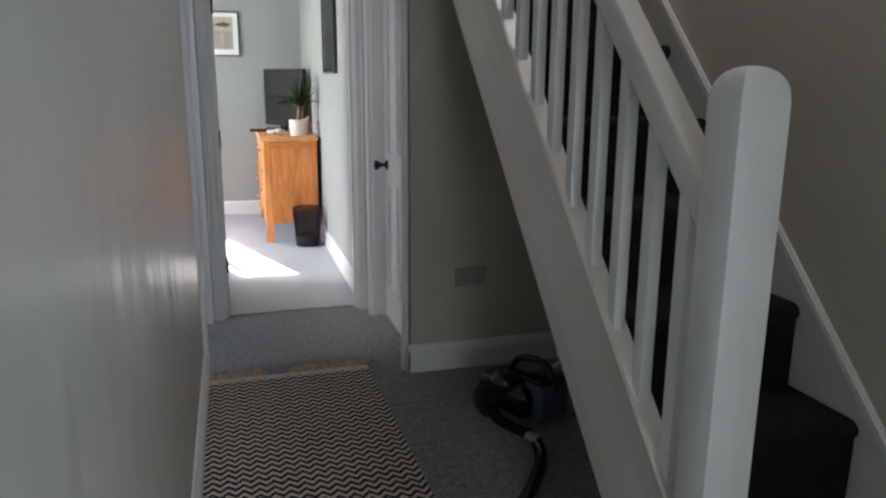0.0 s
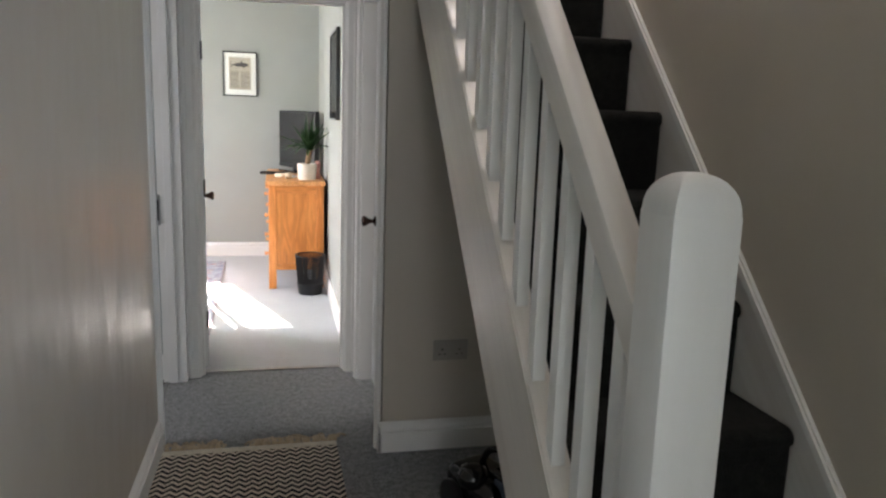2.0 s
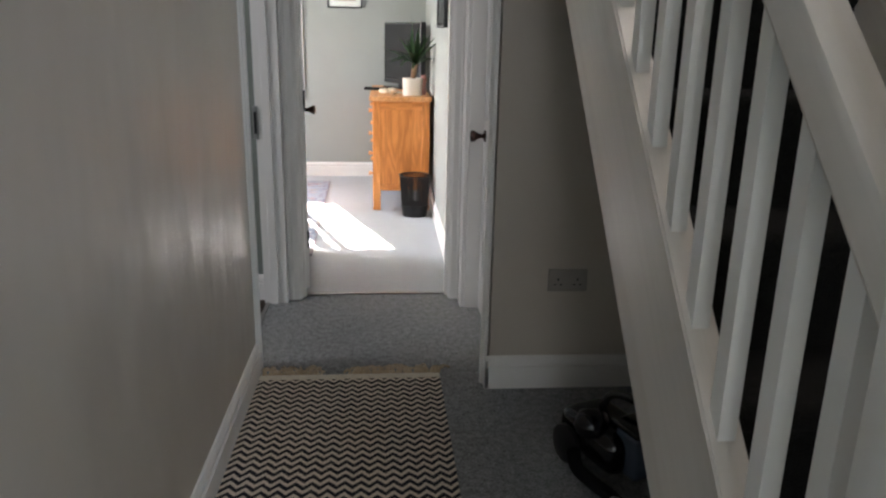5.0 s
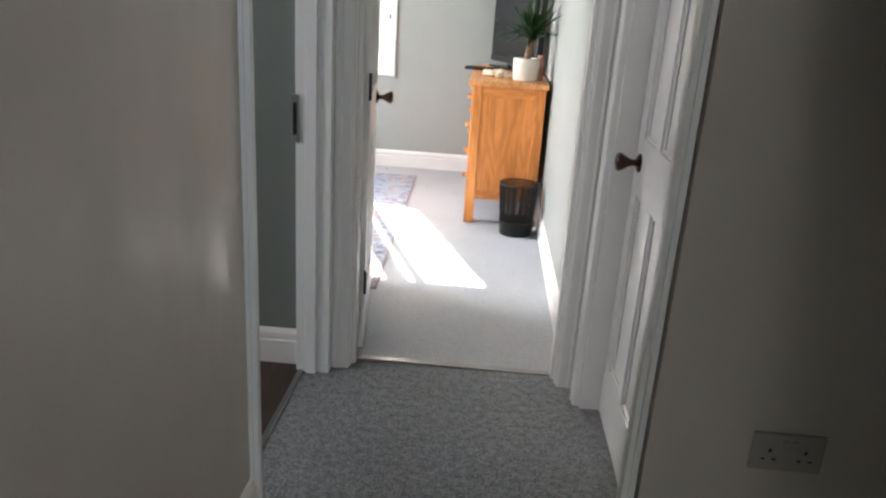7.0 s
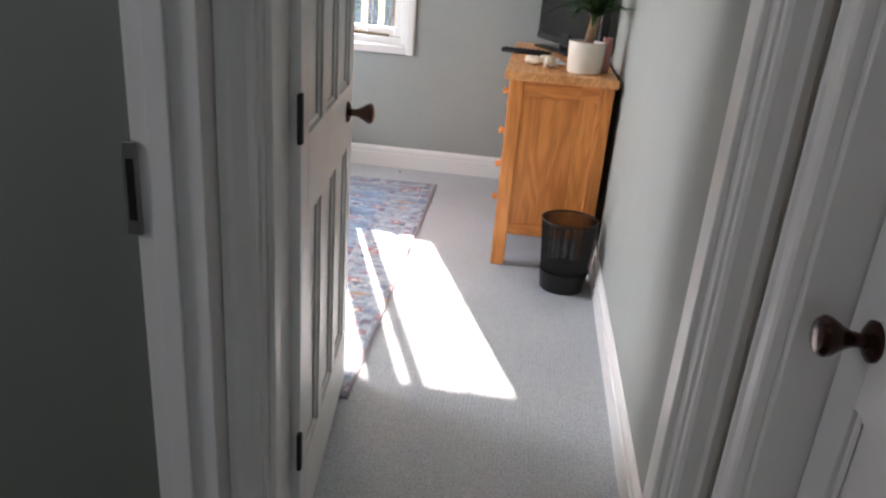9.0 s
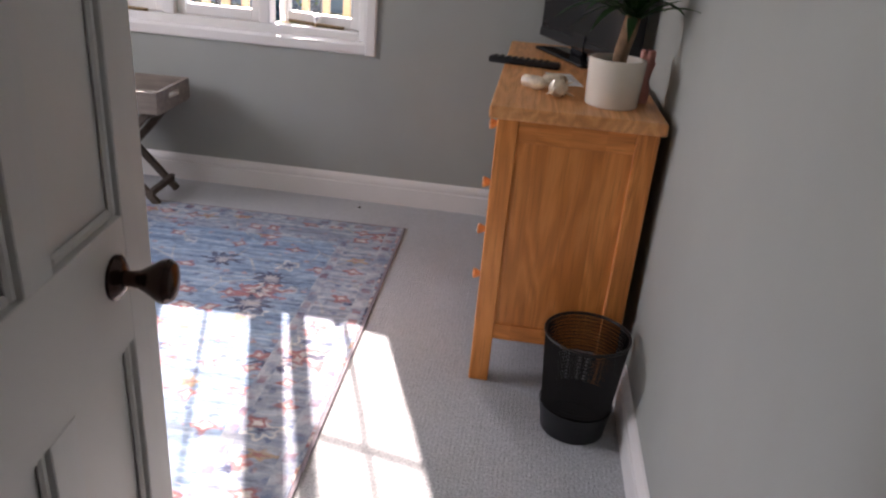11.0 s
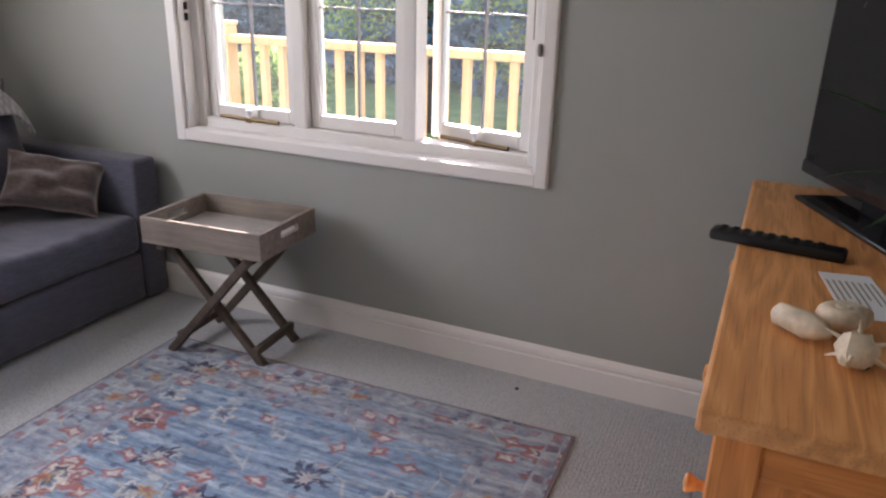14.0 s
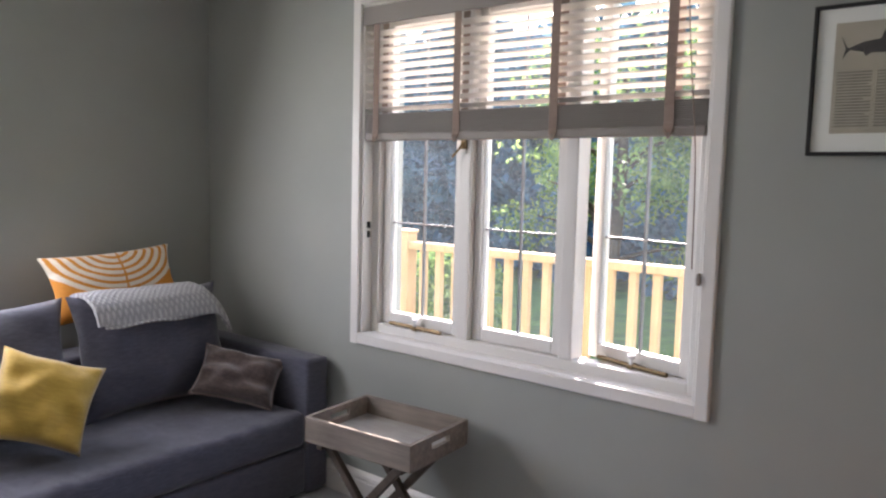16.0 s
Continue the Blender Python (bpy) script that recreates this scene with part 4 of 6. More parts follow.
# carpeted treads and risers, each with a rounded nosing
for k in range(1, 12):
    z, y = 0.247 + RISE * (k - 1), NOSE0 + RUN * (k - 1)
    low = z - RISE if k > 1 else 0.0
    x0, x1 = STAIR_X0 + 0.008, STAIR_X1 - 0.004
    if k == 1:
        x0 = 1.545
    r = 0.024
    pro = [(y + 0.006, low), (y + 0.004, z - 0.065)] + [(y + r - r * 1.25 * math.cos(q), z - r + r * math.sin(q)) for q in (-0.9, -0.4, 0.1, 0.6, 1.1, 1.57)]
    pro += [(y + RUN + 0.01, z), (y + RUN + 0.01, z - 0.04), (y + 0.05, z - 0.06), (y + 0.05, low)]
    bm = prism(pro, x0, x1, "x")
    part("tread", bm, STAIR_CARPET, stairs, "dark carpeted tread", smooth=50)
part("soffit", prism([(3.42, 2.02), (4.0, 2.6), (4.0, 2.56), (3.42, 1.98)], 1.506, 2.148, "x"), TRIM, stairs)


# stair window added high up, out of sight, to brighten the hall
w3 = thing("added_window_3", pose(STAIR_X1 + 0.09, 2.75, 3.30, 0, 0, 90), "unseen white stair window, added high in the wall to light the hall", "window", kind="structure")
for q in ((-0.50, -0.44, -0.50, 0.50), (0.44, 0.50, -0.50, 0.50), (-0.44, 0.44, -0.50, -0.44), (-0.44, 0.44, 0.44, 0.50)):
    part("window_frame", boxed(q[0], q[1], -0.03, 0.03, q[2], q[3], bevel=0.003), TRIM, w3)
part("pane", boxed(-0.44, 0.44, -0.003, 0.003, -0.44, 0.44), GLASS, w3).visible_shadow = False
# side window added out of sight to brighten the bedroom
w2 = thing("added_window_2", pose(ROOM_X0 - 0.12, 6.10, 1.5, 0, 0, 90), "unseen white side window added to light the bedroom", "window", kind="structure")
for q in ((-0.57, -0.52, -0.56, 0.56), (0.52, 0.57, -0.56, 0.56), (-0.52, 0.52, -0.56, -0.50), (-0.52, 0.52, 0.50, 0.56), (-0.025, 0.025, -0.50, 0.50)):
    part("window_frame", boxed(q[0], q[1], -0.03, 0.03, q[2], q[3], bevel=0.003), TRIM, w2)
for x0, x1 in ((-0.52, -0.025), (0.025, 0.52)):
    part("pane", boxed(x0, x1, -0.003, 0.003, -0.50, 0.50), GLASS, w2).visible_shadow = False

# ---------------------------------------------------------------- hall things
runner = thing("hall_runner", pose(0.858, 2.46, 0.0, 0, 0, 0.4), "black and cream zigzag woven runner with a fringed end", "rug")
RW, RL = 0.358, 0.985
bm = bmesh.new()
block(bm, -RW, RW, -RL, RL - 0.035, 0.0, 0.009, bevel=0.003, seg=2)
part("woven_field", bm, RUNNER, runner)
part("cream_hem", boxed(-RW, RW, RL - 0.035, RL + 0.004, 0.0, 0.010, bevel=0.003), CREAM, runner, "plain cream woven hem")
rng = random.Random(4)
bm = bmesh.new()
for i in range(120):
    x = -RW + 0.004 + (2 * RW - 0.008) * i / 119 + rng.uniform(-0.002, 0.002)
    if 0.36 < i / 119 < 0.50:
        continue
    a = rng.uniform(-0.8, 0.8)
    l = rng.uniform(0.035, 0.085)
    pts = [(x, RL + 0.002, 0.006), (x + 0.3 * l * math.sin(a), RL + 0.45 * l, rng.uniform(0.012, 0.030)), (x + l * math.sin(a), RL + l * math.cos(a), 0.004)]
    tube(bm, curve_points(pts, 3), 0.0042, 5)
fr = part("fringe", bm, TAN_YARN, runner, "tangled tan fringe")
tagged(fr, kind="stuff")


def rattan_lamp():
    """A black open-weave cane dome on a flex from a ceiling rose."""
    lamp = thing("pendant_lamp", pose(0.985, 3.805, CEIL), "black open-weave cane pendant lamp on a white flex", "lamp")
    part("ceiling_rose", lathe([(0, 0), (0.042, 0), (0.042, -0.022), (0.034, -0.034), (0, -0.034)], 24), BLIND_GREY, lamp, smooth=40)
    bm = bmesh.new()
    tube(bm, [(0, 0, -0.03), (0.001, 0, -0.14), (0, 0, -0.25)], 0.003, 6)
    part("flex", bm, PAPER, lamp)
    part("bulb_holder", lathe([(0, -0.232), (0.016, -0.236), (0.020, -0.29), (0, -0.292)], 14), BLACK, lamp, smooth=40)
    part("bulb", lathe([(0, -0.288), (0.013, -0.292), (0.026, -0.325), (0.028, -0.345), (0.018, -0.370), (0, -0.376)], 16), PAPER, lamp, "frosted bulb", smooth=60)
    bm = bmesh.new()
    H, R = 0.205, 0.104

    def prof(s):
        return R * (0.10 + 0.90 * math.sin(min(1.0, s * 1.04) * math.pi / 2) ** 0.8), -0.233 - H * (1 - math.cos(s * math.pi / 2) ** 0.9)

    for k in range(16):
        a = 2 * math.pi * k / 16
        for da in ((-0.05, 0.05) if k % 2 else (0.0,)):
            tube(bm, [(prof(s / 10)[0] * math.cos(a + da), prof(s / 10)[0] * math.sin(a + da), prof(s / 10)[1]) for s in range(11)], 0.0028, 5)
    for s in (0.0, 0.08, 0.18, 0.42, 0.62, 0.645, 0.67, 0.695, 0.72, 0.745, 0.98, 1.0):
        r, z = prof(s)
        tube(bm, [(r * math.cos(2 * math.pi * q / 28), r * math.sin(2 * math.pi * q / 28), z) for q in range(29)], 0.0030, 5)
    rng = random.Random(8)
    for k in range(46):
        a = 2 * math.pi * k / 46
        s0, s1 = 0.62, 0.86 + rng.uniform(-0.1, 0.1)
        tube(bm, [(prof(s)[0] * math.cos(a), prof(s)[0] * math.sin(a), prof(s)[1]) for s in (s0, (s0 + s1) / 2, s1)], 0.0020, 4)
    part("cane_shade", bm, CANE, lamp, "black woven cane shade")


rattan_lamp()


def wall_socket():
    s = thing("wall_socket", pose(1.667, NIB, 0.430), "pale beige double wall socket with switches", "socket")
    part("plate", boxed(-0.073, 0.073, -0.010, 0, -0.043, 0.043, bevel=0.004, seg=2), SOCKET, s)
    for x in (-0.036, 0.036):
        bm = bmesh.new()
        block(bm, x - 0.003, x + 0.003, -0.0108, -0.0098, 0.000, 0.008)
        for dx in (-0.011, 0.011):
            block(bm, x + dx - 0.004, x + dx + 0.004, -0.0108, -0.0098, -0.018, -0.014)
        part("pin_holes", bm, BLACK, s)
    for x in (-0.010, 0.010):
        part("switch", boxed(x - 0.006, x + 0.006, -0.0135, -0.010, 0.012, 0.030, bevel=0.0015), SOCKET, s)


wall_socket()


def vacuum_cleaner():
    v = thing("vacuum_cleaner", pose(1.690, 2.80, 0.0, 0, 0, 22), "black canister vacuum cleaner with its hose on the floor", "vacuum cleaner")
    bm = bmesh.new()
    block(bm, -0.095, 0.095, -0.13, 0.15, 0.035, 0.165, bevel=0.045, seg=4)
    part("body", bm, GLOSS_BLACK, v, smooth=50)
    part("dust_bin", boxed(-0.045, 0.105, -0.175, -0.075, 0.045, 0.185, bevel=0.014, seg=3), SMOKE, v, "smoky blue transparent dust bin", smooth=50)
    part("bin_lid", boxed(-0.050, 0.110, -0.180, -0.060, 0.185, 0.205, bevel=0.008, seg=2), GLOSS_BLACK, v, "glossy black bin lid", smooth=50)
    part("bin_latch", boxed(0.012, 0.048, -0.186, -0.176, 0.150, 0.200, bevel=0.004, seg=2), BLACK, v, smooth=50)
    bm = bmesh.new()
    tube(bm, curve_points([(0.03, -0.15, 0.200), (0.03, -0.12, 0.240), (0.03, -0.05, 0.246), (0.03, 0.04, 0.215), (0.02, 0.07, 0.15)], 6), 0.013, 8)
    part("handle", bm, GLOSS_BLACK, v, smooth=60)
    for x in (-0.108, 0.108):
        part("wheel", lathe([(0, -0.014), (0.052, -0.014), (0.062, -0.008), (0.062, 0.008), (0.052, 0.014), (0, 0.014)], 24, Matrix.Translation((x, 0.07, 0.063)) @ Matrix.Rotation(radians(90), 4, "Y")), BLACK, v, smooth=40)
    part("motor_cover", lathe([(0, 0), (0.05, 0.0), (0.058, 0.02), (0.045, 0.055), (0.02, 0.066), (0, 0.066)], 20, Matrix.Translation((-0.07, 0.0, 0.135))), GLOSS_BLACK, v, smooth=50)
    bm = bmesh.new()
    inv = v.matrix_basis.inverted()
    line = [inv @ Vector(p) for p in ((1.573, 2.77, 0.07), (1.572, 2.714, 0.045), (1.608, 2.643, 0.035), (1.638, 2.565, 0.04), (1.645, 2.485, 0.035), (1.613, 2.396, 0.022), (1.523, 2.26, 0.021), (1.449, 2.163, 0.021), (1.419, 2.094, 0.021), (1.43, 2.025, 0.021), (1.478, 1.965, 0.021))]
    pts = curve_points(line, 30)
    tube(bm, pts, 0.019, 10)
    for i, vert in enumerate(bm.verts):
        ring = i // 10
        c = pts[min(ring, len(pts) - 1)]
        vert.co = c + (vert.co - c) * (1.12 if ring % 2 else 0.92)
    part("hose", bm, GLOSS_BLACK, v, "ribbed black hose", smooth=60)
    part("hose_collar", lathe([(0, -0.026), (0.021, -0.026), (0.024, -0.014), (0.024, 0.018), (0.021, 0.026), (0, 0.026)], 16, inv @ Matrix.Translation((1.641, 2.525, 0.040)) @ Matrix.Rotation(radians(35), 4, "Z") @ Matrix.Rotation(radians(90), 4, "X")), STEEL, v, "chrome hose collar", smooth=40)
    bm = bmesh.new()
    tube(bm, [inv @ Vector((1.81, 2.96, 0.03)), inv @ Vector((1.88, 2.80, 0.20)), inv @ Vector((2.02, 2.49, 0.54))], 0.016, 10)
    part("wand", bm, STEEL, v, "grey metal wand leaning under the stairs", smooth=50)


vacuum_cleaner()

# ---------------------------------------------------------------- window
win = thing("window_1", pose(0, 0, 0), "white triple casement window with leaded panes, one light ajar", "window", kind="structure")
for name, q in (("reveal", (WX0, WX0 + 0.012, FAR - 0.004, 7.742, WZ0, WZ1)), ("reveal", (WX1 - 0.012, WX1, FAR - 0.004, 7.742, WZ0, WZ1)),
                ("window_sill", (WX0 + 0.012, WX1 - 0.012, FAR - 0.004, 7.742, WZ0 - 0.016, WZ0 + 0.004)), ("head_lining", (WX0 + 0.012, WX1 - 0.012, FAR - 0.004, 7.742, WZ1 - 0.012, WZ1))):
    part(name, boxed(*q, bevel=0.003), TRIM, win)
FLAT = [(0, 0), (0.014, 0), (0.018, 0.004), (0.018, 0.040), (0.014, 0.046), (0, 0.046)]
for a, b, al in (((WX0, FAR, WZ0 - 0.046), (WX0, FAR, WZ1 + 0.046), (-1, 0, 0)), ((WX1, FAR, WZ0 - 0.046), (WX1, FAR, WZ1 + 0.046), (1, 0, 0)),
                 ((WX0, FAR, WZ0), (WX1, FAR, WZ0), (0, 0, -1)), ((WX0, FAR, WZ1), (WX1, FAR, WZ1), (0, 0, 1))):
    part("window_trim", swept(FLAT, a, b, (0, -1, 0), al), TRIM, win)
FY0, FY1 = 7.735, 7.82
FZ0, FZ1 = WZ0, WZ1
bm = bmesh.new()
part("window_frame", boxed(WX0, WX0 + 0.050, FY0, FY1, FZ0, FZ1, bevel=0.004), TRIM, win)
part("window_frame", boxed(WX1 - 0.050, WX1, FY0, FY1, FZ0, FZ1, bevel=0.004), TRIM, win)
part("window_frame", boxed(WX0 + 0.050, WX1 - 0.050, FY0, FY1, FZ0 - 0.004, FZ0 + 0.042, bevel=0.004), TRIM, win)
part("window_frame", boxed(WX0 + 0.050, WX1 - 0.050, FY0, FY1, FZ1 - 0.042, FZ1 + 0.004, bevel=0.004), TRIM, win)
MUL = ((-0.753, -0.698), (-0.291, -0.238))
for x0, x1 in MUL:
    part("mullion", boxed(x0, x1, FY0 - 0.004, FY1, FZ0 + 0.041, FZ1 - 0.04, bevel=0.006, seg=2), TRIM, win)


def sash(x0, x1, m, stay):
    """A casement light with its glass and lead bars, hinged at the local origin."""
    z0, z1 = FZ0 + 0.043, FZ1 - 0.043
    s = part("sash", boxed(x0, x0 + 0.042, -0.018, 0.026, z0, z1, bevel=0.005, seg=2), TRIM, win, at=m)
    for q in ((x1 - 0.042, x1, z0, z1), (x0 + 0.042, x1 - 0.042, z0, z0 + 0.050), (x0 + 0.042, x1 - 0.042, z1 - 0.044, z1)):
        part("sash_rail", boxed(q[0], q[1], -0.018, 0.026, q[2], q[3], bevel=0.005, seg=2), TRIM, s)
    g = part("pane", boxed(x0 + 0.040, x1 - 0.040, 0.002, 0.008, z0 + 0.042, z1 - 0.042), GLASS, s)
    g.visible_shadow = False
    xm = (x0 + x1) / 2
    bm = bmesh.new()
    block(bm, xm - 0.003, xm + 0.003, -0.003, 0.012, z0 + 0.04, z1 - 0.04)
    for z in (1.222, 1.68):
        block(bm, x0 + 0.04, x1 - 0.04, -0.0025, 0.0125, z - 0.003, z + 0.003)
    part("lead_bar", bm, LEAD, s)
    if stay:
        bm = bmesh.new()
        tube(bm, [(xm - 0.14, -0.045, z0 + 0.012), (xm + 0.14, -0.045, z0 + 0.006)], 0.0085, 6)
        block(bm, xm - 0.012, xm + 0.012, -0.055, -0.018, z0 - 0.004, z0 + 0.014, bevel=0.002)
        part("casement_stay", bm, BRASS, s, "brass casement stay", smooth=40)
        part("stay_knob", lathe([(0, 0), (0.009, 0), (0.006, 0.01), (0.006, 0.018), (0.014, 0.026), (0.013, 0.034), (0, 0.038)], 14, Matrix.Translation((xm, -0.045, z0 + 0.012))), PAPER, s, "white stay knob", smooth=40)
    return s


LX0, LX1 = WX0 + 0.052, MUL[0][0] - 0.002
MX0, MX1 = MUL[0][1] + 0.002, MUL[1][0] - 0.002
RX0, RX1 = MUL[1][1] + 0.002, WX1 - 0.052
sash(LX0, LX1, pose(0, 7.78, 0), True)
sash(MX0, MX1, pose(0, 7.78, 0), False)
sash(RX0 - RX1, 0.0, pose(RX1, 7.790, 0, 0, 0, -11), True)
for z in (1.17, 1.21):
    part("latch", boxed(WX0 + 0.012, WX0 + 0.022, 7.702, 7.715, z - 0.014, z + 0.014, bevel=0.002), BLACK, win, "small black catch")
bm = bmesh.new()
tube(bm, curve_points([(MUL[0][0] + 0.022, 7.722, 1.555), (MUL[0][0] + 0.012, 7.708, 1.530), (MUL[0][0] - 0.014, 7.702, 1.498)], 4), 0.006, 8, taper=0.004)
block(bm, MUL[0][0] + 0.010, MUL[0][0] + 0.034, 7.720, 7.733, 1.530, 1.575, bevel=0.002)
part("casement_fastener", bm, BRASS, win, "brass casement fastener on the mullion", smooth=40)
part("cord_cleat", lathe([(0, -0.02), (0.007, -0.018), (0.009, 0.0), (0.006, 0.018), (0, 0.02)], 10, Matrix.Translation((WX1 - 0.006, 7.660, 1.13))), BLIND_GREY, win, smooth=50)


def venetian_blind():
    b = thing("venetian_blind", pose((WX0 + WX1) / 2, 7.703, 0), "half-raised off-white venetian blind with grey tapes", "blind")
    w = (WX1 - WX0) / 2 - 0.016
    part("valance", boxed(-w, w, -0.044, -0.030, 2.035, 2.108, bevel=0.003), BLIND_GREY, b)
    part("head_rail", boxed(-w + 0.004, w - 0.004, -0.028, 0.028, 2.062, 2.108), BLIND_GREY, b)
    n = 10
    for i in range(n):
        z = 1.695 + 0.0345 * i
        bm = bmesh.new()
        block(bm, -w, w, -0.024, 0.024, -0.0015, 0.0015, bevel=0.0012)
        part("slat", bm, BLIND, b, at=pose(0, 0, z, -14, 0, 0))
    # Stacked slats take the rail grey: their backlit shade put into the colour.
    for i in range(13):
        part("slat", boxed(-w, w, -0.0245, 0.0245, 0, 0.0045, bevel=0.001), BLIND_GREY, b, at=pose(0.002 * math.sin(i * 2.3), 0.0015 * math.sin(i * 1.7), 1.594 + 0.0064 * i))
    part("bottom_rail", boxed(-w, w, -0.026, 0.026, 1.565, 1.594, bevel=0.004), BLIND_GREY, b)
    x0 = (WX0 + WX1) / 2
    for x in (-1.155, -0.735, -0.314, 0.096):
        bm = bmesh.new()
        for y in (-0.0285, 0.0265):
            block(bm, x - x0 - 0.016, x - x0 + 0.016, y, y + 0.0016, 1.575, 2.05)
        part("tape", bm, TAPE, b)
        bm = bmesh.new()
        tube(bm, curve_points([(x - x0 - 0.01, -0.034, 1.582), (x - x0 + 0.01, -0.050, 1.557), (x - x0 + 0.018, -0.036, 1.582)], 5), 0.0035, 5)
        part("tape_knot", bm, TAPE, b)
    bm = bmesh.new()
    tube(bm, curve_points([(w - 0.07, -0.05, 2.05), (w - 0.04, -0.06, 1.75), (w - 0.015, -0.06, 1.5), (w - 0.01, -0.05, 1.16)], 5), 0.0022, 5)
    part("pull_cord", bm, TAPE, b)


venetian_blind()


# ---------------------------------------------------------------- bedroom things
def pictures():
    p = thing("framed_print", pose(0.645, FAR, 1.702), "shark print in a thin black frame with a wide ivory mount", "picture")
    w, h = 0.152, 0.199
    for q in ((-w, w, h - 0.010, h), (-w, w, -h, -h + 0.010), (-w, -w + 0.010, -h + 0.010, h - 0.010), (w - 0.010, w, -h + 0.010, h - 0.010)):
        part("frame_side", boxed(q[0], q[1], -0.022, -0.001, q[2], q[3], bevel=0.0015), FRAME_BLACK, p)
    part("mount", boxed(-w + 0.010, w - 0.010, -0.012, -0.004, -h + 0.010, h - 0.010), MOUNT, p)
    sheet = part("print", boxed(-0.098, 0.098, -0.0135, -0.0125, -0.140, 0.150), PRINT, p, "aged paper print of a shark above columns of text")
    fish = [(-0.083, 0.115), (-0.070, 0.088), (-0.066, 0.083), (-0.03, 0.097), (0.008, 0.102), (0.016, 0.124), (0.026, 0.102), (0.060, 0.096), (0.082, 0.084), (0.068, 0.073), (0.045, 0.066), (0.030, 0.050),
            (0.026, 0.066), (-0.01, 0.068), (-0.025, 0.060), (-0.03, 0.071), (-0.062, 0.078), (-0.066, 0.074), (-0.079, 0.055), (-0.072, 0.082)]
    bm = prism(fish, -0.0146, -0.0136, "y")
    part("shark_shape", bm, INK, sheet)
    bm = bmesh.new()
    rng = random.Random(3)
    for c0, c1 in ((-0.088, -0.006), (0.006, 0.088)):
        for k in range(19):
            z = 0.022 - 0.0078 * k
            block(bm, c0, c1 - (rng.uniform(0, 0.03) if k % 5 == 4 else 0.0), -0.0145, -0.0137, z - 0.0042, z)
    part("text_bars", bm, INK_PALE, sheet)
    part("pane", boxed(-w + 0.010, w - 0.010, -0.0185, -0.0170, -h + 0.010, h - 0.010), PICTURE_GLASS, p).visible_shadow = False

    q = thing("framed_poster", pose(ROOM_X1, 5.53, 1.617, 0, 0, -90), "tall blue and white abstract poster in a black frame", "picture")
    w, h = 0.30, 0.285
    for r in ((-w, w, h - 0.016, h), (-w, w, -h, -h + 0.016), (-w, -w + 0.016, -h + 0.016, h - 0.016), (w - 0.016, w, -h + 0.016, h - 0.016)):
        part("frame_side", boxed(r[0], r[1], -0.026, -0.001, r[2], r[3], bevel=0.0015), FRAME_BLACK, q)
    sheet = part("print", boxed(-w + 0.016, w - 0.016, -0.012, -0.004, -h + 0.016, h - 0.016), PAPER, q)
    part("blue_band", prism([(-w + 0.02, -0.255), (w - 0.02, -0.20), (w - 0.02, 0.04), (0.05, 0.02), (-w + 0.02, -0.10)], -0.0140, -0.0125, "y"), BLUE_INK, sheet)
    part("dark_band", prism([(-w + 0.02, 0.10), (0.0, 0.16), (w - 0.02, 0.12), (w - 0.02, 0.24), (-w + 0.02, 0.255)], -0.0140, -0.0125, "y"), BLUE_INK, sheet)
    part("pane", boxed(-w + 0.016, w - 0.016, -0.020, -0.0185, -h + 0.016, h - 0.016), PICTURE_GLASS, q).visible_shadow = False


pictures()


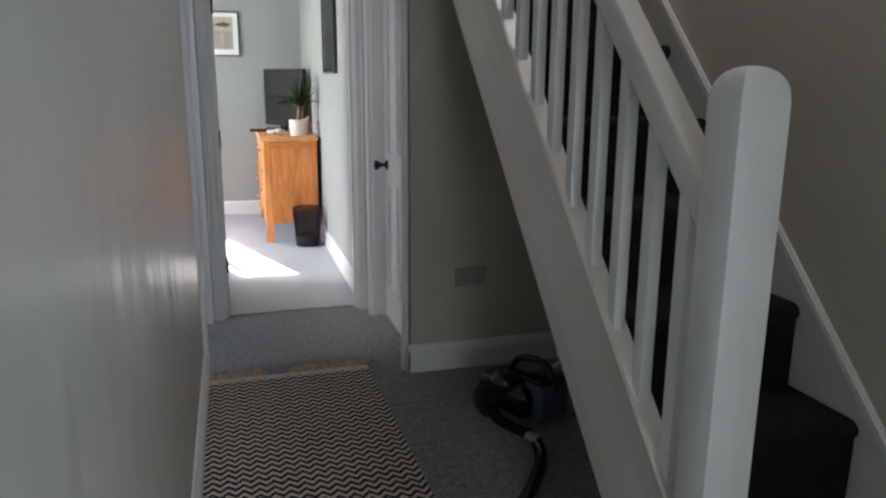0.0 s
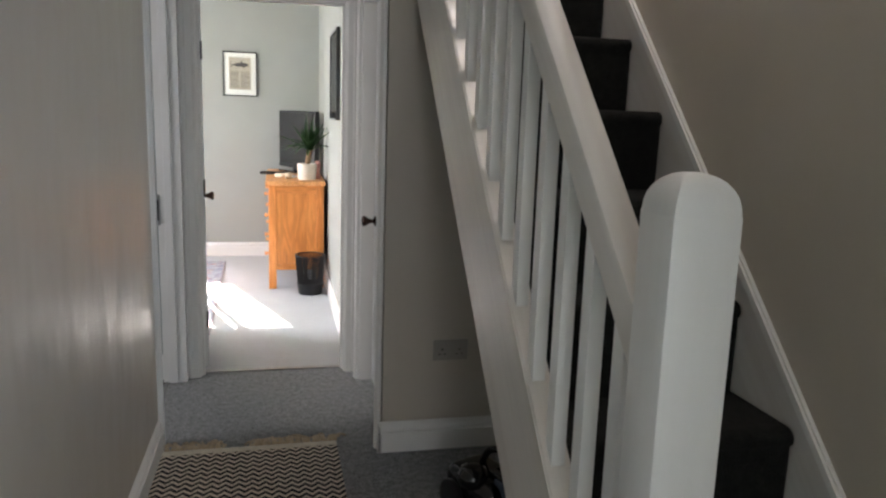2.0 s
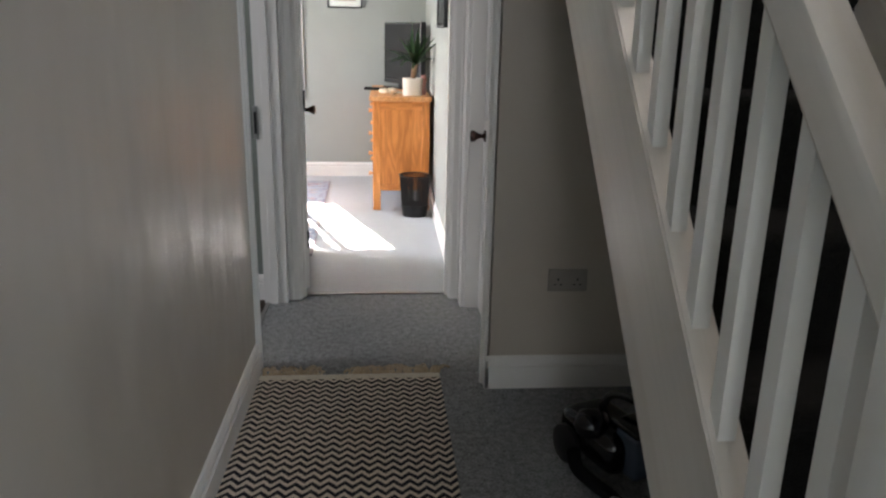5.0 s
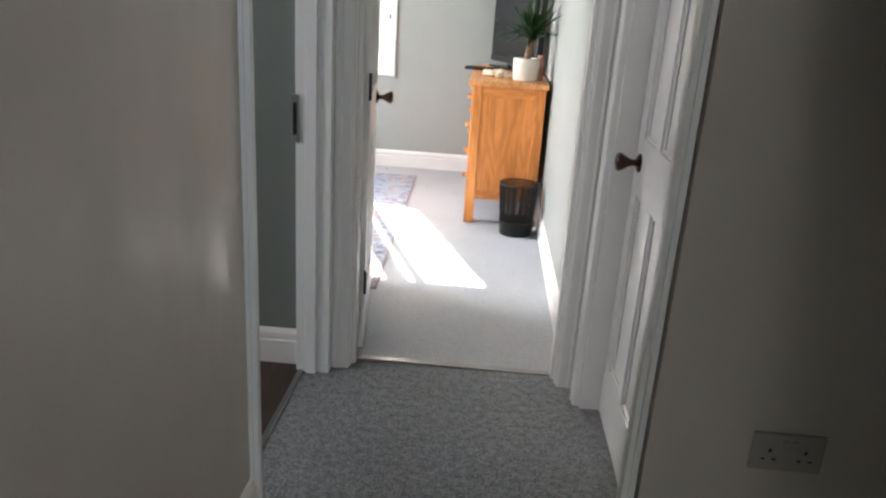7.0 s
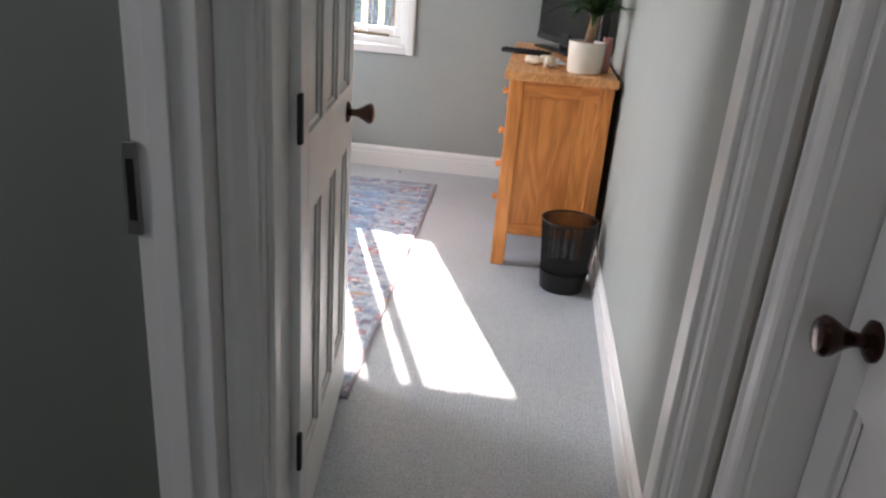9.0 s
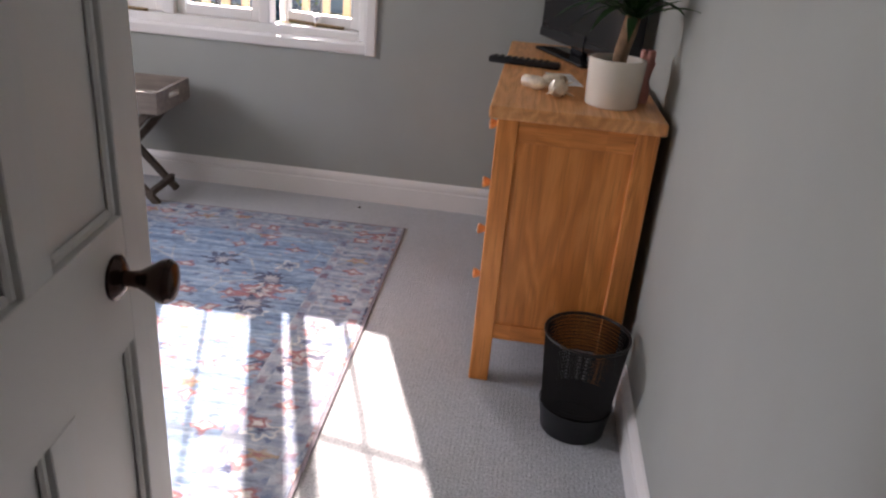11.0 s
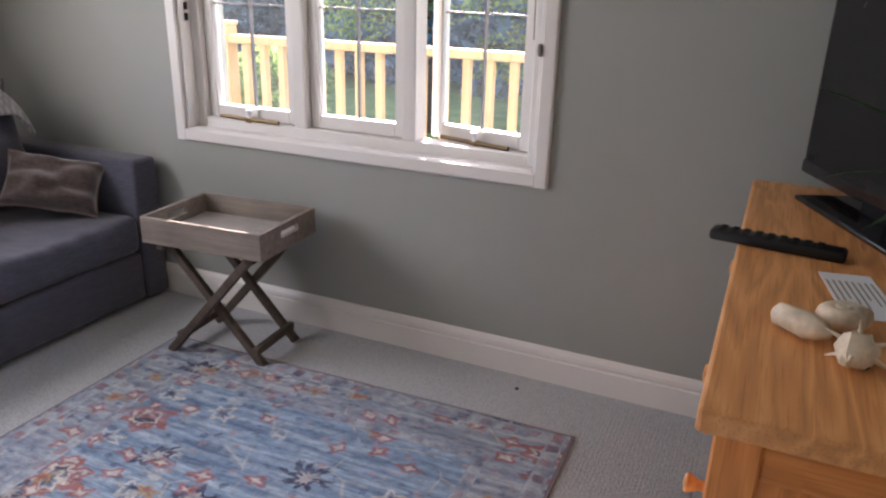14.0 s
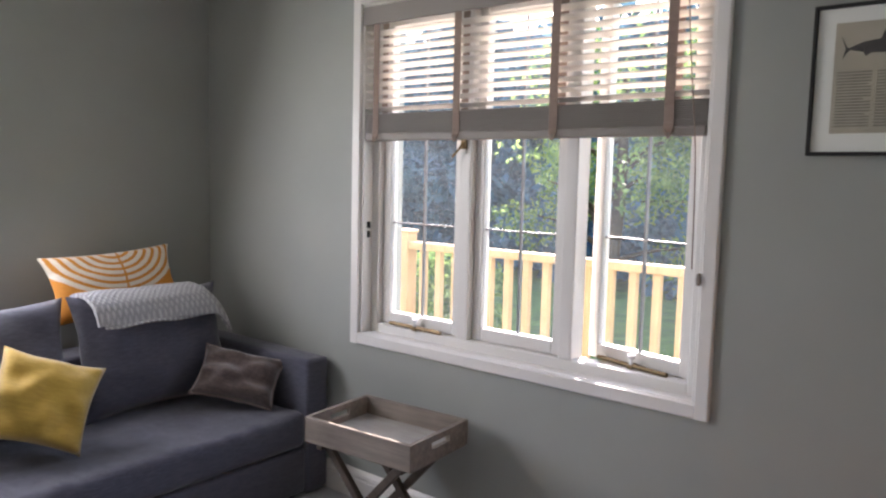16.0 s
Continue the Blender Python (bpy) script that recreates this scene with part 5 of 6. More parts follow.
def chest_of_drawers():
    c = thing("chest_of_drawers", pose(0.0, 0.0, 0.0), "waxed oak chest of drawers with turned wooden knobs", "chest of drawers")
    X0, X1, Y0, Y1, TOP = 0.905, 1.328, 6.272, 7.470, 0.850
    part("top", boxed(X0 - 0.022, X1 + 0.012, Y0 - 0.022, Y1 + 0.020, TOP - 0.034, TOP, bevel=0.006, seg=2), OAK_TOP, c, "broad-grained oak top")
    post = 0.058
    for x0 in (X0, X1 - post):
        for y0 in (Y0, Y1 - post):
            part("leg", boxed(x0, x0 + post, y0, y0 + post, 0, TOP - 0.034, bevel=0.003), OAK_Z, c)
    zb = 0.150
    for y0, y1, yp in ((Y0 + 0.004, Y0 + 0.026, Y0 + 0.012), (Y1 - 0.026, Y1 - 0.004, Y1 - 0.022)):
        part("rail", boxed(X0 + post, X1 - post, y0, y1, TOP - 0.034 - 0.062, TOP - 0.034, bevel=0.002), OAK_X, c)
        part("rail", boxed(X0 + post, X1 - post, y0, y1, zb, zb + 0.050, bevel=0.002), OAK_X, c)
        part("side_panel", boxed(X0 + post, X1 - post, yp, yp + 0.010, zb + 0.050, TOP - 0.096), OAK_Z, c)
    part("back_panel", boxed(X1 - 0.016, X1 - 0.006, Y0 + post, Y1 - post, zb, TOP - 0.034), OAK_Y, c)
    rows = ((0.635, 0.800), (0.480, 0.625), (0.325, 0.470), (0.165, 0.315))
    for i, (z0, z1) in enumerate(rows):
        part("divider", boxed(X0 + 0.004, X0 + 0.030, Y0 + post, Y1 - post, z0 - 0.012, z0 - 0.002), OAK_Y, c)
        spans = ((Y0 + post + 0.003, (Y0 + Y1) / 2 - 0.012), ((Y0 + Y1) / 2 + 0.012, Y1 - post - 0.003)) if i == 0 else ((Y0 + post + 0.003, Y1 - post - 0.003),)
        for y0, y1 in spans:
            d = part("drawer", boxed(X0 + 0.002, X0 + 0.022, y0, y1, z0 + 0.002, z1 - 0.002, bevel=0.003), OAK_Y, c)
            ks = ((y0 + y1) / 2,) if i == 0 else (y0 + 0.19, y1 - 0.19)
            for yk in ks:
                zk = (z0 + z1) / 2
                part("knob", lathe([(0, 0), (0.010, 0), (0.009, 0.012), (0.014, 0.022), (0.017, 0.030), (0.015, 0.035), (0, 0.037)], 14, Matrix.Translation((X0 + 0.002, yk, zk)) @ Matrix.Rotation(radians(-90), 4, "Y")), OAK_TOP, d, "turned oak knob", smooth=40)
            part("keyhole_plate", boxed(X0 - 0.0005, X0 + 0.003, (y0 + y1) / 2 - 0.010 + 0.06, (y0 + y1) / 2 + 0.010 + 0.06, (z0 + z1) / 2 - 0.004, (z0 + z1) / 2 + 0.034, bevel=0.001), STEEL, d, "small metal keyhole plate")


chest_of_drawers()
CT = 0.850


def television():
    t = thing("television", pose(1.154, 7.186, CT, 0, 0, 114), "small flat black television on a flat stand", "television")
    part("base_plate", boxed(-0.20, 0.20, -0.03, 0.10, 0, 0.012, bevel=0.004, seg=2), GLOSS_BLACK, t)
    part("neck", boxed(-0.05, 0.05, 0.0, 0.025, 0.012, 0.09, bevel=0.004), GLOSS_BLACK, t)
    part("housing", boxed(-0.355, 0.355, -0.032, 0.018, 0.030, 0.535, bevel=0.008, seg=2), BLACK, t)
    part("screen", boxed(-0.338, 0.338, 0.0182, 0.0195, 0.072, 0.522), SCREEN, t, "dark switched-off screen")
    part("bezel", boxed(-0.350, 0.350, 0.0182, 0.022, 0.035, 0.066, bevel=0.002), GLOSS_BLACK, t)
    part("stand_light", boxed(-0.018, 0.018, 0.0222, 0.0228, 0.046, 0.053), STEEL, t)


television()


def remote_control():
    r = thing("remote_control", pose(0.951, 6.915, CT, 0, 0, -8), "long black remote control on the oak top", "remote control")
    bm = bmesh.new()
    block(bm, -0.122, 0.122, -0.024, 0.024, 0.0, 0.022, bevel=0.008, seg=3)
    part("body", bm, BLACK, r, smooth=50)
    for i in range(9):
        for j in range(3):
            part("button", boxed(-0.10 + 0.022 * i - 0.006, -0.10 + 0.022 * i + 0.006, -0.014 + 0.014 * j - 0.004, -0.014 + 0.014 * j + 0.004, 0.0215, 0.0245, bevel=0.001), DARK_METAL, r)


remote_control()


def potted_yucca():
    m = pose(1.203, 6.415, CT)
    pot = thing("plant_pot", m, "glazed white ceramic plant pot with dark soil", "plant pot")
    part("pot", lathe([(0, 0), (0.066, 0), (0.071, 0.004), (0.077, 0.122), (0.076, 0.127), (0.071, 0.127), (0.069, 0.100), (0.0, 0.098)], 40), CERAMIC, pot, smooth=35)
    part("soil", lathe([(0.0, 0.108), (0.04, 0.105), (0.0695, 0.101), (0.0, 0.099)], 24), SOIL, pot, smooth=60)
    y = thing("yucca_plant", pose(1.203, 6.415, CT + 0.100), "green yucca with a stout bare stem in its pot", "plant")
    bm = bmesh.new()
    tube(bm, curve_points([(0.004, 0, 0), (0.006, 0.002, 0.045), (0.014, 0.0, 0.09), (0.020, 0.0, 0.135)], 4), 0.019, 12, taper=0.021)
    part("stem", bm, CANE_STEM, y, "ringed brown stem", smooth=60)
    rng = random.Random(11)
    for i in range(58):
        a = i * 2.39996
        up = rng.uniform(0.45, 1.40) if i > 14 else rng.uniform(1.05, 1.5)
        L = rng.uniform(0.19, 0.31)
        if i % 9 == 4:
            L *= 1.25
        w = rng.uniform(0.0095, 0.0145)
        base = Vector((0.020, 0, 0.104 + 0.055 * i / 58))
        d = Vector((math.cos(a) * math.cos(up), math.sin(a) * math.cos(up), math.sin(up)))
        bend = rng.uniform(0.06, 0.20) * math.cos(up)
        side = Vector((-math.sin(a), math.cos(a), 0))
        fold = d.cross(side)
        bm = bmesh.new()
        rows = []
        for s in range(7):
            t = s / 6
            c = base + d * (L * t) + Vector((0, 0, -bend * t * t))
            ww = w * (0.55 + 1.6 * t * (1 - t)) * (1 - t ** 5)
            if s == 6:
                rows.append([bm.verts.new(c)])
            else:
                rows.append([bm.verts.new(c - side * ww - fold * ww * 0.35), bm.verts.new(c), bm.verts.new(c + side * ww - fold * ww * 0.35)])
        for p, q in zip(rows, rows[1:]):
            if len(q) == 3:
                bm.faces.new((p[0], p[1], q[1], q[0])), bm.faces.new((p[1], p[2], q[2], q[1]))
            else:
                bm.faces.new((p[0], p[1], q[0])), bm.faces.new((p[1], p[2], q[0]))
        bmesh.ops.solidify(bm, geom=list(bm.faces), thickness=0.0014)
        part("leaf", bm, YUCCA, y, smooth=50)


potted_yucca()


def shells():
    rng = random.Random(5)
    s = thing("sea_shell", pose(1.048, 6.560, CT, 0, 0, 20) @ Matrix.Scale(0.78, 4), "pale spiral sea shell lying on the oak top", "shell", "shells on the chest")
    bm = bmesh.new()
    pts, rads = [], []
    for i in range(40):
        t = i / 39
        a = t * 5.2 * math.pi
        r = 0.034 * (1 - t) ** 1.2
        pts.append(Vector((r * math.cos(a), r * math.sin(a) * 0.9, 0.026 + 0.026 * t)))
        rads.append(0.024 * (1 - t) ** 0.9 + 0.002)
    rings = []
    for i, (p, r) in enumerate(zip(pts, rads)):
        d = (pts[min(i + 1, 39)] - pts[max(i - 1, 0)]).normalized()
        side = d.cross(Vector((0, 0, 1))).normalized()
        top = d.cross(side)
        rings.append([bm.verts.new(p + r * (math.cos(2 * math.pi * k / 10) * side + math.sin(2 * math.pi * k / 10) * top)) for k in range(10)])
    for p, q in zip(rings, rings[1:]):
        for k in range(10):
            bm.faces.new((p[k], p[(k + 1) % 10], q[(k + 1) % 10], q[k]))
    bm.faces.new(rings[0][::-1]), bm.faces.new(rings[-1])
    part("whorl", bm, SHELL, s, smooth=60)
    s2 = thing("sea_shell", pose(0.992, 6.515, CT, 0, 0, -35) @ Matrix.Scale(0.85, 4), "smooth cream cone shell lying on its side", "shell", "shells on the chest")
    part("cone", lathe([(0, -0.052), (0.012, -0.051), (0.020, -0.044), (0.021, -0.020), (0.024, 0.010), (0.017, 0.034), (0.008, 0.050), (0, 0.056)], 20, Matrix.Translation((0, 0, 0.026)) @ Matrix.Rotation(radians(90), 4, "Y")), SHELL, s2, smooth=50)
    s3 = thing("sea_shell", pose(1.060, 6.455, CT, 0, 0, 70) @ Matrix.Scale(0.85, 4), "spiny pale conch shell with a dark mouth", "shell", "shells on the chest")
    bm = lathe([(0, -0.05), (0.010, -0.046), (0.018, -0.030), (0.027, -0.008), (0.025, 0.006), (0.014, 0.02), (0.010, 0.030), (0, 0.045)], 16, Matrix.Translation((0, 0, 0.027)) @ Matrix.Rotation(radians(90), 4, "Y"))
    for v in bm.verts:
        v.co += (v.co - Vector((0, 0, 0.025))).normalized() * rng.uniform(0, 0.007)
        v.co.z = max(v.co.z, 0.001)
    part("conch", bm, SHELL, s3, smooth=40)
    bm = bmesh.new()
    for k in range(6):
        a = k * 1.05 + 0.4
        o = Vector((0.004, 0.018 * math.cos(a), 0.027 + 0.018 * math.sin(a)))
        e = o + Vector((0.0, 0.040 * math.cos(a), max(-0.02, 0.03 * math.sin(a))))
        tube(bm, [o, e], 0.006, 6, taper=0.001)
    part("spine", bm, SHELL, s3, smooth=60)
    part("mouth", boxed(-0.022, 0.018, -0.024, -0.012, 0.006, 0.018, bevel=0.004), SOIL, s3, "dark shell mouth")


shells()
card = thing("paper_card", pose(1.082, 6.727, CT, 0, 0, -80), "small white printed card on the oak top", "card")
part("sheet", boxed(-0.098, 0.098, -0.042, 0.042, 0.0, 0.0012), PAPER, card)
bm = bmesh.new()
for k in range(8):
    block(bm, -0.060, 0.060 - 0.02 * (k % 3), 0.034 - 0.010 * k - 0.0022, 0.034 - 0.010 * k + 0.0012, 0.0012, 0.0016)
part("text_bars", bm, INK_PALE, card)
orn = thing("clay_ornament", pose(1.290, 6.495, CT), "small pink clay ornament leaning behind the pot", "ornament")
bm = lathe([(0, 0), (0.018, 0), (0.022, 0.03), (0.015, 0.06), (0.021, 0.085), (0.024, 0.11), (0.014, 0.13), (0, 0.135)], 14)
for v in bm.verts:
    v.co += Vector((noise.noise(v.co * 40), noise.noise(v.co * 40 + Vector((7, 0, 0))), 0)) * 0.006
part("body", bm, PINK, orn, smooth=50)
bm = bmesh.new()
for k in range(5):
    a = k * 1.256
    block(bm, 0.014 * math.cos(a) - 0.007, 0.014 * math.cos(a) + 0.007, 0.014 * math.sin(a) - 0.007, 0.014 * math.sin(a) + 0.007, 0.11, 0.145, bevel=0.004)
part("petals", bm, PINK, orn)


def waste_bin():
    b = thing("waste_bin", pose(1.216, 6.115, 0), "black wire-mesh waste bin on the carpet", "bin")
    R0, R1, H = 0.090, 0.113, 0.300
    part("base", lathe([(0, 0), (R0, 0), (R0 + 0.002, 0.02), (R0 + 0.012, 0.085), (R0 + 0.009, 0.085), (R0 - 0.002, 0.02), (0, 0.012)], 36), BLACK, b, "solid black base", smooth=40)
    bm = bmesh.new()
    n = 150
    for s in (1, -1):
        for k in range(n):
            a0 = 2 * math.pi * k / n
            tube(bm, [((R0 + (R1 - R0) * t) * math.cos(a0 + s * 0.55 * t), (R0 + (R1 - R0) * t) * math.sin(a0 + s * 0.55 * t), 0.01 + (H - 0.015) * t) for t in (0, 0.25, 0.5, 0.75, 1)], 0.00105, 3)
    tagged(part("mesh_wall", bm, MESH, b, "fine black wire mesh"), kind="stuff")
    bm = bmesh.new()
    tube(bm, [(R1 * math.cos(2 * math.pi * q / 40), R1 * math.sin(2 * math.pi * q / 40), H) for q in range(41)], 0.0045, 8)
    part("rim", bm, MESH, b, smooth=60)


waste_bin()

# the large rug
rug = thing("bedroom_rug", pose(-0.250, 6.206, 0.0, 0, 0, 1.3), "faded blue patterned rug with blush floral border", "rug")
RX, RY, BW = 0.785, 1.150, 0.24
part("field", boxed(-RX + BW, RX - BW, -RY + BW, RY - BW, 0, 0.0085), RUG_FIELD, rug)
bm = bmesh.new()
block(bm, -RX + 0.012, RX - 0.012, RY - BW, RY - 0.012, 0, 0.0085)
block(bm, -RX + 0.012, RX - 0.012, -RY + 0.012, -RY + BW, 0, 0.0085)
block(bm, -RX + 0.012, -RX + BW, -RY + BW, RY - BW, 0, 0.0085)
block(bm, RX - BW, RX - 0.012, -RY + BW, RY - BW, 0, 0.0085)
part("border", bm, RUG_BORDER, rug)
bm = bmesh.new()
block(bm, -RX, RX, RY - 0.012, RY, 0, 0.0075, bevel=0.002)
block(bm, -RX, RX, -RY, -RY + 0.012, 0, 0.0075, bevel=0.002)
block(bm, -RX, -RX + 0.012, -RY + 0.012, RY - 0.012, 0, 0.0075, bevel=0.002)
block(bm, RX - 0.012, RX, -RY + 0.012, RY - 0.012, 0, 0.0075, bevel=0.002)
part("bound_edge", bm, RUG_EDGE, rug)


def guard_stripe(inset, wide):
    """A narrow pale stripe with a row of small woven blocks, all round the rug."""
    a, b = RX - inset, RY - inset
    bm = bmesh.new()
    for q in ((-a, a, b - wide, b), (-a, a, -b, -b + wide), (-a, -a + wide, -b + wide, b - wide), (a - wide, a, -b + wide, b - wide)):
        block(bm, *q, 0.0078, 0.0092)
    m, nt, bs = nodes_of("guard_stripe_weave")
    sep = nt.nodes.new("ShaderNodeSeparateXYZ")
    v = coords(nt)
    nt.links.new(v, sep.inputs[0])
    wob = calc(nt, "MULTIPLY", calc(nt, "SUBTRACT", noise_tex(nt, v, 34, 4), 0.5), 0.022)

    def row(along, across, half):
        off = calc(nt, "ABSOLUTE", calc(nt, "SUBTRACT", calc(nt, "ABSOLUTE", calc(nt, "ADD", across, wob)), half - wide / 2))
        beat = calc(nt, "ABSOLUTE", calc(nt, "SUBTRACT", calc(nt, "FRACT", calc(nt, "MULTIPLY", calc(nt, "ADD", along, wob), 1 / 0.078)), 0.5))
        return calc(nt, "MULTIPLY", calc(nt, "LESS_THAN", off, wide * 0.32), calc(nt, "LESS_THAN", beat, 0.24))

    mask = calc(nt, "MAXIMUM", row(sep.outputs[0], sep.outputs[1], b), row(sep.outputs[1], sep.outputs[0], a))
    mask = calc(nt, "MULTIPLY", mask, ramp(nt, noise_tex(nt, v, 9, 4), (0.40, 0.0), (0.58, 0.80)))
    pale = ramp(nt, noise_tex(nt, v, 16, 5, 0.7), (0.35, (0.15, 0.20, 0.29)), (0.65, (0.46, 0.49, 0.53)))
    yarn = ramp(nt, noise_tex(nt, v, 12, 3), (0.35, (0.10, 0.075, 0.13)), (0.6, (0.33, 0.17, 0.18)))
    nt.links.new(mixed(nt, mask, pale, yarn), bs.inputs["Base Color"])
    bs.inputs["Roughness"].default_value = 0.95
    part("guard_stripe", bm, m, rug, "pale stripe with a row of maroon woven blocks")


guard_stripe(0.020, 0.052)
guard_stripe(0.205, 0.040)


def tray_table():
    t = thing("tray_table", pose(-0.815, 7.405, 0, 0, 0, 4.0), "grey-washed wooden tray table on folding crossed legs", "table")
    W, D = 0.247, 0.178
    z0, z1 = 0.430, 0.526
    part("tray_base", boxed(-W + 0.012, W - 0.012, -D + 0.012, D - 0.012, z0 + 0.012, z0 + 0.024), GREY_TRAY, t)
    for y in (-D, D - 0.016):
        part("tray_side", boxed(-W, W, y, y + 0.016, z0, z1, bevel=0.003), GREY_WOOD, t)
    for x in (-W, W - 0.016):
        bm = bmesh.new()
        y0, y1 = -D + 0.016, D - 0.016
        zs, zt = z0 + 0.048, z0 + 0.072
        block(bm, x, x + 0.016, y0, y1, z0, zs)
        block(bm, x, x + 0.016, y0, y1, zt, z1)
        block(bm, x, x + 0.016, y0, -0.055, zs, zt)
        block(bm, x, x + 0.016, 0.055, y1, zs, zt)
        part("tray_end", bm, GREY_WOOD, t, "tray end with a cut-out grip")
    for y, s in ((-0.165, 1), (-0.135, -1), (0.110, 1), (0.080, -1)):
        a = math.atan2(0.442, 0.395)
        L = 0.575
        bm = bmesh.new()
        block(bm, -L / 2, L / 2, y, y + 0.026, -0.015, 0.015, bevel=0.003)
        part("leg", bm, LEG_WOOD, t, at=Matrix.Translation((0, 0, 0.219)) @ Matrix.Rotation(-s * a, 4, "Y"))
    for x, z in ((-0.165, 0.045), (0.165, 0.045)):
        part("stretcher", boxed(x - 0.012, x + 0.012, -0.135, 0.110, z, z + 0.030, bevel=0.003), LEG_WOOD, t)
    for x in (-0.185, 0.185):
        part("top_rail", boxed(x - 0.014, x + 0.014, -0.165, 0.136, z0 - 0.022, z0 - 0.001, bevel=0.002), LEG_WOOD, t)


tray_table()


def pillow(bm, w, h, d, seed, n=14, crease=0.012):
    """A stuffed square: seams at the rim, pinched corners, soft dents."""
    o = Vector((seed * 3.7, seed * 1.3, 0))
    layers = []
    for s in (1, -1):
        g = {}
        for i in range(n + 1):
            for j in range(n + 1):
                u, v = 2 * i / n - 1, 2 * j / n - 1
                rim = (1 - u * u) * (1 - v * v)
                pin = 1 - 0.10 * (1 - abs(u) ** 2) * abs(v) ** 3 - 0.0
                pinv = 1 - 0.10 * (1 - abs(v) ** 2) * abs(u) ** 3
                p = Vector((u * w / 2 * pinv, 0, v * h / 2 * pin))
                y = s * d / 2 * max(0.0, rim) ** 0.42
                y += crease * noise.noise(Vector((u * 2.3, v * 2.3, s)) + o) * rim ** 0.3
                g[i, j] = (p.x, y, p.z)
        layers.append(g)
    vs = [{}, {}]
    for k, g in enumerate(layers):
        for key, c in g.items():
            i, j = key
            if k == 1 and (i in (0, n) or j in (0, n)):
                vs[1][key] = vs[0][key]
            else:
                vs[k][key] = bm.verts.new(c)
    for k in (0, 1):
        for i in range(n):
            for j in range(n):
                f = (vs[k][i, j], vs[k][i + 1, j], vs[k][i + 1, j + 1], vs[k][i, j + 1])
                bm.faces.new(f if k else f[::-1])
    bmesh.ops.recalc_face_normals(bm, faces=bm.faces)
    return bm


def sofa():
    s = thing("sofa", pose(0, 0, 0), "charcoal-grey fabric sofa bed along the wall", "sofa")
    X0, X1, Y0, Y1 = -2.33, -1.405, 5.40, 7.655
    part("base", boxed(X0 + 0.02, X1, Y0 + 0.13, Y1 - 0.13, 0.025, 0.225, bevel=0.012, seg=2), SOFA, s, smooth=50)
    for y in (6.52,):
        part("base_seam", boxed(X1 - 0.001, X1 + 0.004, y - 0.004, y + 0.004, 0.03, 0.222), BLACK, s)
    for y0, y1 in ((Y0, Y0 + 0.125), (Y1 - 0.125, Y1)):
        part("arm", boxed(X0, X1 + 0.005, y0, y1, 0.012, 0.615, bevel=0.020, seg=3), SOFA, s, smooth=50)
    # one long seat mattress with sags
    bm = bmesh.new()
    n, k = 12, 40
    xa, xb, ya, yb = X0 + 0.20, X1 + 0.012, Y0 + 0.130, Y1 - 0.130
    block(bm, xa, xb, ya, yb, 0.232, 0.385, bevel=0.035, seg=4)
    bmesh.ops.subdivide_edges(bm, edges=[e for e in bm.edges if e.calc_length() > 0.3], cuts=34, use_grid_fill=True)
    for v in bm.verts:
        if v.co.z > 0.34:
            v.co.z += 0.010 * noise.noise(Vector((v.co.x * 3.2, v.co.y * 2.6, 0.3))) + 0.005 * noise.noise(Vector((v.co.x * 10, v.co.y * 6, 2))) + 0.013 * noise.noise(Vector((v.co.x * 2.2, v.co.y * 17, 7))) * max(0.0, min(1.0, (v.co.x - xa) * 2))
        if v.co.x > xb - 0.01:
            v.co.x += 0.006 * noise.noise(Vector((v.co.y * 5, v.co.z * 6, 5)))
    part("seat_mattress", bm, SOFA, s, smooth=60)
    part("backrest", boxed(X0, X0 + 0.20, Y0 + 0.127, Y1 - 0.127, 0.012, 0.62, bevel=0.02, seg=3), SOFA, s, smooth=50)
    for i, (yc, tilt) in enumerate(((7.155, 14), (6.45, 17), (5.78, 15))):
        bm = pillow(bmesh.new(), 0.70, 0.53, 0.24, i + 1, 20, 0.03)
        part("back_cushion", bm, SOFA, s, "plump charcoal back cushion", smooth=70, at=Matrix.Translation((-1.990, yc, 0.640)) @ Matrix.Rotation(radians(90), 4, "Z") @ Matrix.Rotation(radians(-tilt), 4, "X"))
    return s


sofa()


def cushion(name, w, h, d, m, mat, label, seed, piping=None, crease=0.022):
    c = thing(name, m, label, "cushion")
    part("cover", pillow(bmesh.new(), w, h, d, seed, 22, crease), mat, c, smooth=70)
    if piping:
        bm = bmesh.new()
        ring = []
        for u, v in [(-1 + 2 * q / 10, -1) for q in range(10)] + [(1, -1 + 2 * q / 10) for q in range(10)] + [(1 - 2 * q / 10, 1) for q in range(10)] + [(-1, 1 - 2 * q / 10) for q in range(11)]:
            ring.append((u * w / 2 * (1 - 0.10 * (1 - v * v) * abs(u) ** 3), 0, v * h / 2 * (1 - 0.10 * (1 - u * u) * abs(v) ** 3)))
        tube(bm, ring, 0.004, 6)
        part("edging", bm, piping, c, smooth=60)
    return c


def towards(x, y, z, face, lean, spin=0.0):
    """A cushion's pose: its front turned to a heading, leaned back, and spun in its own plane."""
    return Matrix.Translation((x, y, z)) @ Matrix.Rotation(radians(face), 4, "Z") @ Matrix.Rotation(radians(lean), 4, "X") @ Matrix.Rotation(radians(spin), 4, "Y")


cushion("plush_cushion", 0.36, 0.235, 0.14, towards(-1.672, 7.37, 0.525, 50, -36, 15), FUR, "brown plush oblong cushion with pale edging, in the sofa corner", 6, PIPING, crease=0.042)
